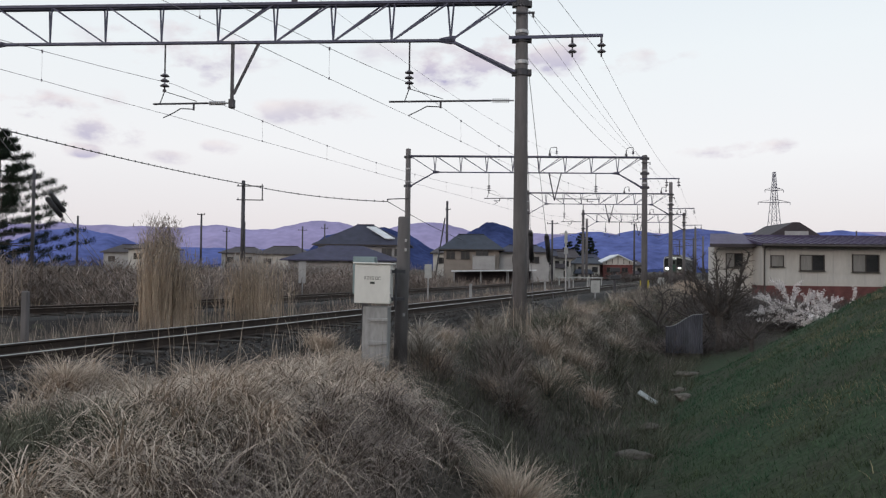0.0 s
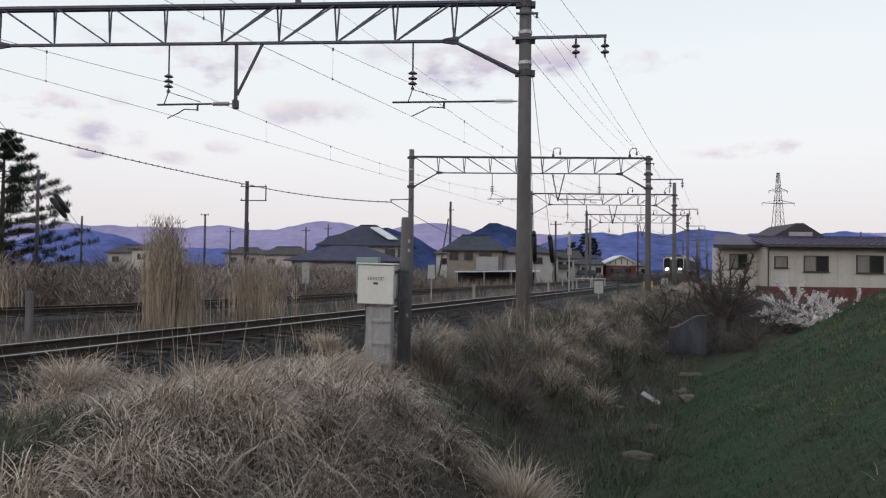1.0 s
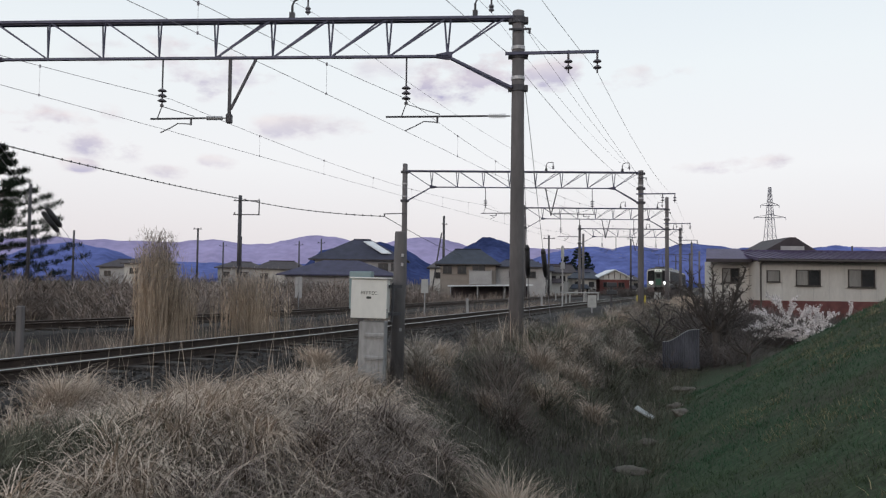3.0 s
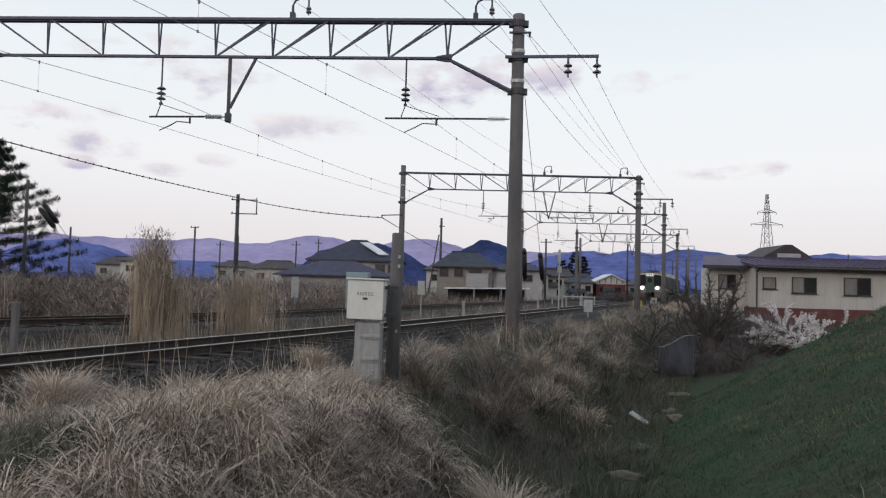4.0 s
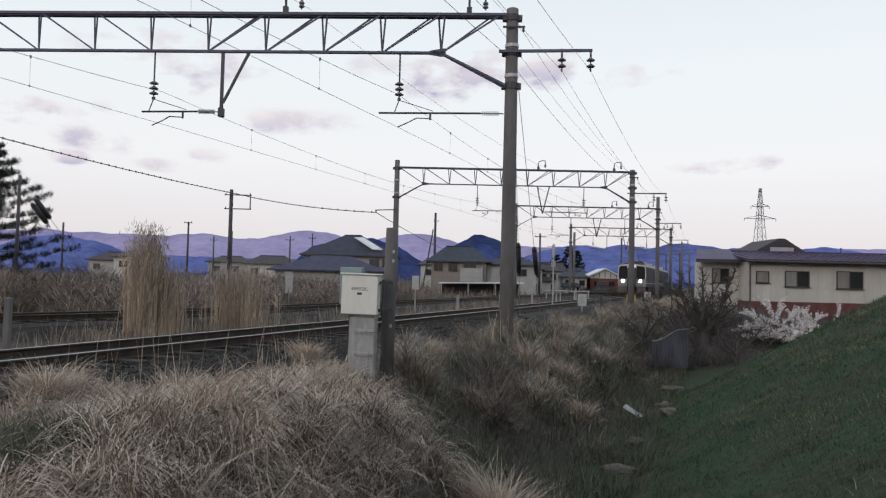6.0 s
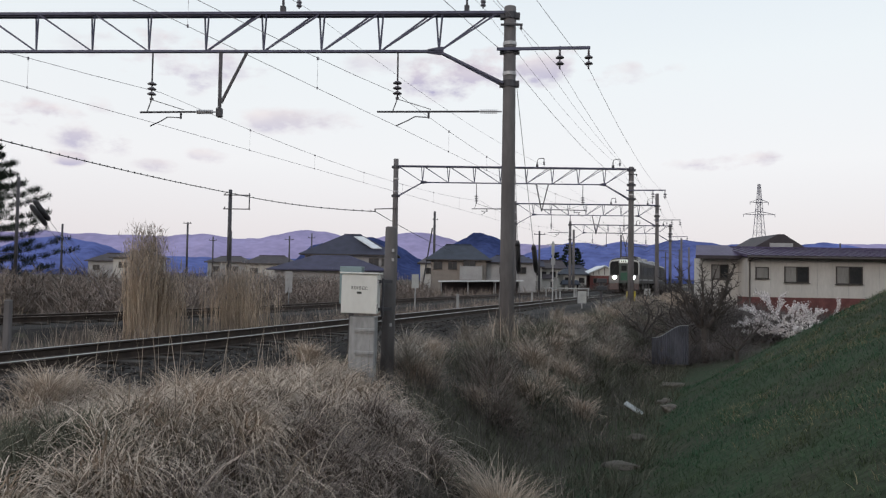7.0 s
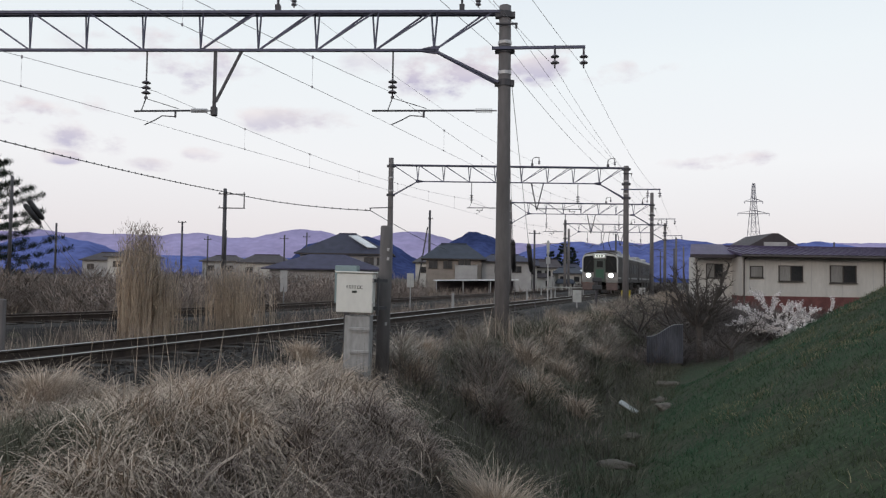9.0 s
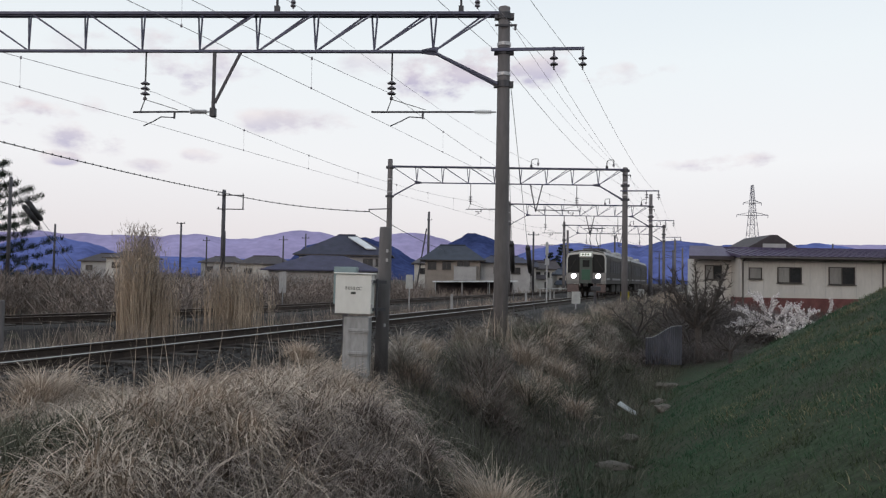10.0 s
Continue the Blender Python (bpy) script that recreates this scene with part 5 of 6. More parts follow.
def blades(name, base, azim, length, width, lean, curl, material, label, category, segs=3):
    """Thin curved leaves: base (n, 3); lean: start angle from upright; curl: how much it bends over further (radians)."""
    n = len(base)
    seg = length / segs
    pos = base.copy()
    side = np.stack([-np.sin(azim), np.cos(azim), np.zeros(n)], 1)
    tw_ = RNG.uniform(-1.2, 1.2, n)
    out = np.stack([np.cos(azim), np.sin(azim), np.zeros(n)], 1)
    side = side * np.cos(tw_)[:, None] + out * np.sin(tw_)[:, None]
    rows = []
    for k in range(segs + 1):
        w = width * (1 - (k / segs) ** 2 * 0.85)
        rows.append(np.stack([pos - side * w[:, None] / 2, pos + side * w[:, None] / 2], 1))
        a = lean + curl * (k / segs)
        pos = pos + (out * np.sin(a)[:, None] + np.array([0, 0, 1.0]) * np.cos(a)[:, None]) * seg[:, None]
    V = np.stack(rows, 1).reshape(-1, 3)
    per = 2 * (segs + 1)
    f = np.array([[2 * k, 2 * k + 1, 2 * k + 3, 2 * k + 2] for k in range(segs)])
    F = (np.arange(n)[:, None, None] * per + f[None]).reshape(-1, 4)
    me = bpy.data.meshes.new(name)
    me.vertices.add(len(V))
    me.vertices.foreach_set("co", V.ravel())
    me.loops.add(F.size)
    me.loops.foreach_set("vertex_index", F.ravel().astype(np.int32))
    me.polygons.add(len(F))
    me.polygons.foreach_set("loop_start", np.arange(0, F.size, 4, dtype=np.int32))
    me.polygons.foreach_set("loop_total", np.full(len(F), 4, np.int32))
    me.update(calc_edges=True)
    me.materials.append(material)
    return tagged(new(name, me), label, category, kind="stuff")


def uv_to_xy(u, v):
    return ORIGIN.x + ACROSS.x * u + ALONG.x * v, ORIGIN.y + ACROSS.y * u + ALONG.y * v


def clumps(count, u0, u1, v0, v1, per, spread, keep=None):
    """Points gathered in tufts: base positions, the tuft's own number and the way out from its middle."""
    cu, cv = RNG.uniform(u0, u1, count), RNG.uniform(v0, v1, count)
    if keep is not None:
        k = keep(cu, cv)
        cu, cv = cu[k], cv[k]
    n = len(cu)
    idx = np.repeat(np.arange(n), per)
    r = np.abs(RNG.normal(0, spread, len(idx)))
    a = RNG.uniform(0, 2 * np.pi, len(idx))
    x, y = uv_to_xy(cu[idx], cv[idx])
    x, y = x + r * np.cos(a), y + r * np.sin(a)
    z = ground_z(x, y)
    return np.stack([x, y, z], 1), idx, a, r / spread, n


def tuft_grass(name, count, area, per, spread, L, W, lean, curl, material, label, keep=None, comb=None, lift=0.0, segs=3):
    base, idx, a, q, n = clumps(count, *area, per, spread, keep)
    m = len(base)
    size = RNG.uniform(0.6, 1.25, n)[idx]
    az_ = a + RNG.normal(0, 0.6, m)
    if comb is not None:
        turn = RNG.normal(comb, 0.7, n)[idx]
        az_ = np.where(RNG.random(m) < 0.6, turn + RNG.normal(0, 0.5, m), az_)
    base[:, 2] += lift * size * np.exp(-q * q) - 0.02
    ln = RNG.uniform(*L, m) * size
    return blades(name, base, az_, ln, RNG.uniform(*W, m), RNG.uniform(*lean, m), RNG.uniform(*curl, m), material, label, "grass", segs)


COMB = -HEAD - 0.5  # the straw lies over towards the ditch
mound = lambda u, v: (u > 3.15 + 0.25 * np.sin(v * 1.3)) & (u < 4.5 + 1.7 * smooth(-9.6, -12.2, v) + 0.3 * np.sin(v * 2.1)) & (v < -10.3 + 2.4 * smooth(3.8, 3.3, u))
mound_top = lambda u, v: mound(u, v) & (u < 5.15 - 0.5 * smooth(-9.5, -8.0, v)) & ~((v < -13.6) & (u < 3.9 + 0.9 * smooth(-14.0, -15.0, v)) & (RNG.random(u.shape) < 0.96))
M["greystraw"] = mat("grey_weathered_straw", (0.40, 0.355, 0.31), 0.92, var=0.15, dirt=(0.22, 0.195, 0.165), scale=1.3, island=0.45, spec=0.1)
M["tanblade"] = mat("tan_dead_blades", (0.19, 0.17, 0.105), 0.92, var=0.2, scale=1.0, island=0.4, spec=0.1)
M["brownstraw"] = mat("brown_dead_grass", (0.27, 0.222, 0.196), 0.92, var=0.2, scale=1.0, island=0.45, spec=0.1)
M["palestraw"] = mat("pale_bleached_straw", (0.52, 0.435, 0.36), 0.9, var=0.12, scale=1.0, island=0.3, spec=0.1)
tuft_grass("dry_grass", 300, (2.8, 6.8, -17.0, -7.0), 260, 0.26, (0.32, 0.7), (0.005, 0.0125), (0.1, 1.0), (1.4, 2.9), M["straw"], "matted dry straw-coloured grass on the shoulder", mound_top, COMB, 0.13, 4)
tuft_grass("flank_grass", 150, (4.6, 6.9, -16.0, -8.0), 300, 0.24, (0.3, 0.65), (0.004, 0.010), (0.1, 0.9), (1.2, 2.5), M["brownstraw"], "browner dead grass on the mound's flank", lambda u, v: mound(u, v) & ~mound_top(u, v), COMB, 0.1, 4)
tuft_grass("straw_arcs", 190, (3.0, 6.2, -15.0, -7.5), 34, 0.2, (0.4, 0.8), (0.005, 0.010), (0.5, 1.4), (1.2, 2.6), M["palestraw"], "long pale straws arching over the mound", lambda u, v: mound(u, v) & ((v > -13.5) | (u > 3.9 + 0.9 * smooth(-14.0, -15.0, v))), None, 0.2, 6)
edge_band = lambda u, v: u > 1.95 + 0.8 * smooth(-12.8, -10.0, v) + 0.18 * np.sin(v * 2.7)
tuft_grass("edge_straw", 120, (1.8, 3.5, -13.5, -8.0), 220, 0.23, (0.25, 0.58), (0.005, 0.0115), (0.3, 1.2), (1.4, 2.6), M["straw"], "heaped dry straw grass beside the ballast", edge_band, COMB + 1.2, 0.14, 5)
tuft_grass("edge_arcs", 50, (1.9, 3.5, -13.5, -8.0), 30, 0.2, (0.35, 0.65), (0.005, 0.010), (0.4, 1.2), (1.2, 2.6), M["palestraw"], "pale straws arching beside the ballast", edge_band, None, 0.14, 6)
tuft_grass("corner_weeds", 360, (2.6, 4.7, -17.0, -13.5), 40, 0.16, (0.15, 0.42), (0.006, 0.013), (0.1, 0.9), (0.3, 1.4), M["olive"], "low dark green weeds at the straw's edge", None)
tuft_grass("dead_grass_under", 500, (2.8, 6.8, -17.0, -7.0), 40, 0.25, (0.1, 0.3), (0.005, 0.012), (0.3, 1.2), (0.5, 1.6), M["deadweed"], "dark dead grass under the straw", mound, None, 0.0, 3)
slope_t = lambda u, v: (np.sin(u * 2.3 + v * 0.9) + np.sin(v * 1.7 - u) > 0.1)
tuft_grass("dry_tufts", 46, (2.7, 5.2, -7.5, 6), 330, 0.2, (0.35, 0.75), (0.005, 0.012), (0.05, 0.8), (1.1, 2.4), M["greystraw"], "tufts of dry grass on the railway slope", slope_t, COMB, 0.22, 4)
tuft_grass("slope_tufts", 125, (2.6, 5.4, 6, 45), 150, 0.24, (0.35, 0.85), (0.008, 0.018), (0.05, 0.8), (0.9, 2.1), M["greystraw"], "tufts of dry grass along the slope", slope_t, COMB, 0.22)
tuft_grass("far_tufts", 260, (2.4, 6.0, 40, 95), 60, 0.3, (0.3, 0.8), (0.018, 0.035), (0.05, 0.8), (0.6, 1.6), M["straw"], "tufts of dry grass far along the slope", slope_t)
tuft_grass("slope_weeds", 2300, (3.2, 7.6, -11, 32), 26, 0.26, (0.15, 0.42), (0.006, 0.013), (0.1, 0.9), (0.3, 1.4), M["olive"], "dark olive weeds in the ditch", lambda u, v: u > 4.6 - 1.4 * smooth(-10, -4, v), None, 0.0, 2)
tuft_grass("slope_brown", 850, (3.0, 7.2, -10, 45), 18, 0.24, (0.15, 0.5), (0.005, 0.012), (0.1, 1.0), (0.3, 1.5), M["brownstraw"], "brown dead grass on the railway slope", lambda u, v: np.sin(u * 1.9 - v * 0.8) + np.sin(v * 1.1 + u) > 0.3, None, 0.0, 2)
tuft_grass("slope_stems", 420, (3.6, 7.2, -9, 32), 9, 0.2, (0.3, 0.85), (0.004, 0.008), (0.0, 0.4), (0.0, 0.5), M["twig"], "thin dead stems standing in the ditch", None)
bank_k = lambda u, v: (u > 6.6)
tuft_grass("green_grass", 5000, (6.5, 15.0, -16.5, 3.8), 26, 0.2, (0.04, 0.12), (0.005, 0.011), (0.1, 0.9), (0.3, 1.2), M["greenblade"], "short green grass on the bank", bank_k, None, 0.0, 2)
tuft_grass("bank_straw", 1100, (8.9, 14.5, -17, 2.5), 40, 0.26, (0.04, 0.13), (0.005, 0.011), (0.2, 1.1), (0.3, 1.2), M["tanblade"], "dead tan grass among the green on the bank", lambda u, v: np.sin(u * 2.1 + v * 0.8) + np.sin(v * 1.6 - u) > 0.0 + 0.8 * smooth(10.6, 9.0, u), None, 0.0, 2)
tuft_grass("garden_grass", 400, (7.0, 26, 4.5, 26), 20, 0.35, (0.08, 0.25), (0.01, 0.02), (0.1, 0.9), (0.3, 1.2), M["olive"], "rough dark grass in the garden", None)
tuft_grass("shoulder_green", 160, (2.8, 6.2, -17, -11), 40, 0.14, (0.1, 0.3), (0.005, 0.01), (0.1, 0.8), (0.3, 1.2), M["olive"], "low green weeds at the straw's foot", lambda u, v: RNG.random(u.shape) > 0.5)


# reeds: tall, upright, feathered
def reeds(cx, cy, rx, ry, n, h, label):
    x, y = cx + RNG.normal(0, rx, n), cy + RNG.normal(0, ry, n)
    base = np.stack([x, y, ground_z(x, y) - 0.02], 1)
    ln = h * RNG.uniform(0.55, 1.0, n)
    g = blades("reeds", base, RNG.uniform(0, 6.28, n), ln, RNG.uniform(0.008, 0.018, n), RNG.uniform(0.0, 0.09, n), RNG.uniform(0.0, 0.2, n), M["reed"], label, "reeds", 3)
    m = n * 2
    k = RNG.integers(0, n, m)
    b2 = base[k] + np.stack([RNG.normal(0, 0.05, m), RNG.normal(0, 0.05, m), ln[k] * RNG.uniform(0.2, 0.9, m)], 1)
    blades("reed_leaves", b2, RNG.uniform(0, 6.28, m), RNG.uniform(0.2, 0.5, m), RNG.uniform(0.008, 0.018, m), RNG.uniform(0.1, 0.7, m), RNG.uniform(0.2, 1.2, m), M["reed"], "dry leaves of " + label, "reeds", 3)
    p = n
    k = RNG.integers(0, n, p * 4)
    b3 = base[k] + np.stack([RNG.normal(0, 0.06, p * 4), RNG.normal(0, 0.06, p * 4), ln[k] * RNG.uniform(0.8, 1.06, p * 4)], 1)
    blades("reed_plumes", b3, RNG.uniform(0, 6.28, p * 4), RNG.uniform(0.06, 0.2, p * 4), RNG.uniform(0.008, 0.02, p * 4), RNG.uniform(0.0, 0.8, p * 4), RNG.uniform(0, 1.0, p * 4), M["plume"], "feathery plumes of " + label, "reeds", 2)


M["plume"] = mat("grey_tan_reed_plume", (0.30, 0.255, 0.225), 0.95, var=0.15, scale=1.0, island=0.35, spec=0.05)
reeds(-7.42, 18.8, 0.20, 0.3, 700, 2.75, "tall pale reeds beyond the track")
reeds(-7.2, 19.2, 0.28, 0.3, 300, 1.9, "shorter reeds at the foot of the tall stand")
reeds(-5.95, 21.8, 0.36, 0.4, 430, 1.95, "a lower stand of reeds")
reeds(-12.5, 19.5, 0.5, 0.5, 160, 1.7, "reeds at the edge of the scrub")

# weeds between and beyond the tracks
tuft_grass("cess_weeds", 900, (-6.0, -2.2, -14, 40), 11, 0.2, (0.2, 0.7), (0.006, 0.012), (0.0, 0.5), (0.0, 0.9), M["deadweed"], "dead weeds between the tracks", lambda u, v: u > track2_u(v) + 2.2)
tuft_grass("cess_straw", 260, (-5.5, -2.2, -14, 30), 9, 0.15, (0.25, 0.8), (0.005, 0.010), (0.0, 0.35), (0.0, 0.6), M["straw"], "pale straws between the tracks", lambda u, v: u > track2_u(v) + 2.2)
far_keep = lambda u, v: u < track2_u(v) - 2.2
tuft_grass("scrub", 110, (-34, -8, -22, 45), 30, 0.5, (0.3, 0.95), (0.012, 0.03), (0.0, 0.8), (0.0, 1.2), M["deadweed"], "brown winter scrub beyond the tracks", far_keep)
tuft_grass("scrub_straw", 70, (-34, -8, -20, 60), 16, 0.4, (0.3, 1.0), (0.012, 0.026), (0.0, 0.5), (0.0, 0.9), M["reed"], "pale straw in the brown scrub", lambda u, v: far_keep(u, v) & (np.sin(u * 0.7) + np.sin(v * 0.5) > 0.1))
tuft_grass("far_field", 900, (-80, -9, 30, 90), 14, 0.9, (0.4, 1.0), (0.03, 0.07), (0.0, 0.9), (0.0, 1.0), M["deadweed"], "rough brown field before the houses", None)


# single tall stalks near the camera
def stalks():
    n = 95
    u, v = RNG.uniform(2.1, 3.5, n), RNG.uniform(-15.5, -7.0, n)
    x, y = uv_to_xy(u, v)
    base = np.stack([x, y, ground_z(x, y)], 1)
    blades("tall_stalks", base, RNG.uniform(0, 6.28, n), RNG.uniform(0.5, 1.15, n), RNG.uniform(0.005, 0.011, n), RNG.uniform(0, 0.18, n), RNG.uniform(0, 0.35, n), M["straw"], "tall single dry stalks beside the track", "grass", 4)
    n = 30
    u, v = RNG.uniform(3.2, 4.6, n), RNG.uniform(-1.5, 1.5, n)
    x, y = uv_to_xy(u, v)
    base = np.stack([x, y, ground_z(x, y)], 1)
    blades("pale_stems", base, RNG.uniform(0, 6.28, n), RNG.uniform(0.5, 1.1, n), RNG.uniform(0.012, 0.02, n), RNG.uniform(0, 0.3, n), RNG.uniform(0, 0.2, n), M["straw"], "pale broken stems near the pole", "grass", 3)


stalks()


# ---- trees ----
def limb(bm, a, d, length, r, depth, rng, tips, droop=0.0, fork=(2, 3), spread=0.6):
    p = a.copy()
    steps = 4
    for k in range(steps):
        d = (d + Vector((rng.gauss(0, 0.16), rng.gauss(0, 0.16), rng.gauss(0, 0.12) - droop))).normalized()
        q = p + d * (length / steps)
        rod(bm, p, q, r * (1 - 0.5 * k / steps), 6 if r > 0.03 else 4, r * (1 - 0.5 * (k + 1) / steps))
        p = q
        if depth < 2 or k > 1:
            tips.append((p.copy(), d.copy()))
    if depth > 0:
        for _ in range(rng.randint(*fork)):
            nd = (d + Vector((rng.gauss(0, spread), rng.gauss(0, spread), rng.gauss(0.1, spread)))).normalized()
            limb(bm, p, nd, length * rng.uniform(0.55, 0.85), r * 0.52, depth - 1, rng, tips, droop, fork, spread)
        if depth > 1:
            mid = a.lerp(p, 0.6)
            nd = (d + Vector((rng.gauss(0, spread * 1.4), rng.gauss(0, spread * 1.4), rng.gauss(0, spread)))).normalized()
            limb(bm, mid, nd, length * 0.6, r * 0.45, depth - 1, rng, tips, droop, fork, spread)


def flakes(name, pts, n, spread, size, material, parent, label, thin=0.6):
    """Small leaf or petal clumps round the given twig ends."""
    k = RNG.integers(0, len(pts), n)
    c = np.array([tuple(p) for p, _ in pts])[k] + RNG.normal(0, spread, (n, 3))
    a = RNG.normal(0, 1, (n, 3))
    b = RNG.normal(0, 1, (n, 3))
    a /= np.linalg.norm(a, axis=1)[:, None]
    b /= np.linalg.norm(b, axis=1)[:, None]
    s = RNG.uniform(*size, n)[:, None]
    V = np.stack([c - a * s, c + b * s * thin, c + a * s, c - b * s * thin], 1).reshape(-1, 3)
    F = np.arange(n * 4).reshape(n, 4)
    me = bpy.data.meshes.new(name)
    me.from_pydata(V.tolist(), [], F.tolist())
    me.materials.append(material)
    ob = new(name, me)
    ob.parent = parent
    return tagged(ob, label)


def bare_tree(x, y, h, trunk_r, seed, label, depth=4, lean=(0, 0), spread=0.6, cut=0.35):
    rng = random.Random(seed)
    z = gz(x, y)
    g = grp("bare_tree", pose(x, y, z), label, "tree", "bare garden trees")
    bm = bmesh.new()
    rod(bm, (0, 0, -0.1), (lean[0] * 0.5, lean[1] * 0.5, h * cut), trunk_r * 1.2, 10, trunk_r)
    part("trunk", bm, M["bark"], g)
    tips = []
    bm = bmesh.new()
    top = Vector((lean[0] * 0.5, lean[1] * 0.5, h * cut))
    for i in range(5):
        a = i * 1.257 + rng.uniform(-0.3, 0.3)
        d = Vector((math.cos(a) * 0.8, math.sin(a) * 0.8, rng.uniform(0.35, 1.0))).normalized()
        limb(bm, top, d, h * 0.33, trunk_r * 0.62, depth - 1, rng, tips, 0.0, (2, 3), spread)
    part("crown", bm, M["bark"], g, "tangle of dark bare branches")
    return g, tips


def fruit_tree(x, y, fork, reach, top, seed, label):
    """A hard-pruned fruit tree: short trunk, knobbly limbs that turn upwards, many short spurs."""
    rng = random.Random(seed)
    z = gz(x, y)
    g = grp("fruit_tree", pose(x, y, z), label, "tree", "bare garden trees")
    bm = bmesh.new()
    rod(bm, (0, 0, -0.1), (0.03, 0, fork * 0.5), 0.15, 10, 0.12)
    rod(bm, (0.03, 0, fork * 0.5), (0, 0, fork + 0.05), 0.12, 10, 0.13)
    part("trunk", bm, M["bark"], g)
    bm = bmesh.new()
    for i in range(9):
        a = i * 0.698 + rng.uniform(-0.25, 0.25)
        far = reach * rng.uniform(0.55, 1.0)
        p, r = Vector((0, 0, fork)), 0.075
        n = 9
        high = top * rng.uniform(0.75, 1.0) - fork
        for k in range(n):
            f = (k + 1) / n
            q = Vector((math.cos(a) * far * f ** 0.7, math.sin(a) * far * f ** 0.7, fork + high * f ** 1.35)) + Vector([rng.gauss(0, 0.05) for _ in range(3)])
            rod(bm, p, q, r, 6, r * 0.86)
            if k in (2, 4, 6):
                side = Vector((math.cos(a + rng.uniform(-1.3, 1.3)), math.sin(a + rng.uniform(-1.3, 1.3)), rng.uniform(0.1, 0.9))).normalized()
                w, rr = q.copy(), r * 0.6
                for _ in range(5):
                    e = w + (side + Vector((rng.gauss(0, 0.25), rng.gauss(0, 0.25), 0.22))).normalized() * 0.16
                    rod(bm, w, e, rr, 5, rr * 0.85)
                    for _ in range(3):
                        d = Vector((rng.gauss(0, 1), rng.gauss(0, 1), rng.uniform(0, 1.6))).normalized()
                        rod(bm, e, e + d * rng.uniform(0.1, 0.34), 0.011, 4, 0.004)
                    w, rr = e, rr * 0.85
            for _ in range(5):
                d = Vector((rng.gauss(0, 1), rng.gauss(0, 1), rng.uniform(-0.2, 1.5))).normalized()
                rod(bm, q, q + d * rng.uniform(0.12, 0.4), 0.014, 4, 0.005)
            p, r = q, r * 0.88
    part("crown", bm, M["bark"], g, "knobbly dark bare branches with short spurs")
    return g


fruit_tree(9.32, 28.0, 1.25, 1.2, 3.65, 5, "dark bare hard-pruned fruit tree in the garden")
fruit_tree(10.5, 31.0, 0.9, 1.0, 2.6, 33, "smaller dark bare fruit tree with crooked limbs")
bare_tree(9.6, 25.6, 1.9, 0.07, 9, "dark leafless shrub in the garden", 4, cut=0.2)
bare_tree(9.7, 30.2, 2.9, 0.07, 10, "dark leafless shrub beside the plum", 4, cut=0.2)
bare_tree(10.6, 33.5, 2.6, 0.08, 8, "bare bushy tree beside the plum", 3)
bare_tree(10.5, 35.0, 3.3, 0.09, 34, "bare tree before the white house", 4, cut=0.25)
bare_tree(8.4, 33.0, 2.6, 0.07, 12, "low bare bush at the garden edge", 4, cut=0.2)
bare_tree(12.2, 36.0, 2.6, 0.07, 15, "low bare bush before the house", 3, cut=0.2)
bare_tree(13.6, 44.0, 2.6, 0.07, 19, "low bare bush near the house corner", 3, cut=0.2)
for bx, by, sd in ((16.5, 70, 21), (19.8, 80, 22), (15.2, 58, 23), (13.0, 50, 24), (11.2, 42, 25)):
    bare_tree(bx, by, 2.0, 0.06, sd, "low bare bush beside the railway", 3, cut=0.15)


def plum(x, y):
    rng = random.Random(41)
    z = gz(x, y)
    g = grp("plum_tree", pose(x, y, z), "small plum tree in full white blossom", "tree")
    bm = bmesh.new()
    tips = []
    for a, l in ((2.6, 0.5), (0.4, 0.7), (1.4, 0.4), (3.6, 0.5)):
        rod(bm, (0, 0, -0.1), (math.cos(a) * 0.3, math.sin(a) * 0.3, 0.6), 0.07, 8, 0.05)
    part("trunk", bm, M["bark"], g)
    bm = bmesh.new()
    for i in range(15):
        a = i * 0.42 + rng.uniform(-0.2, 0.2)
        d = Vector((math.cos(a) * 1.1, math.sin(a) * 0.6, rng.uniform(0.05, 0.5))).normalized()
        limb(bm, Vector((math.cos(a) * 0.3, math.sin(a) * 0.25, 0.55)), d, rng.uniform(0.75, 1.15), 0.045, 2, rng, tips, 0.02, (2, 3), 0.5)
    part("crown", bm, M["bark"], g)
    pts = [(p - d * rng.uniform(0, 0.24), d) for p, d in tips if p.z > 0.45 for _ in range(12)]
    flakes("blossom", pts, 19000, 0.03, (0.022, 0.048), M["blossom"], g, "white blossom along the twigs")


plum(13.75, 30.0)


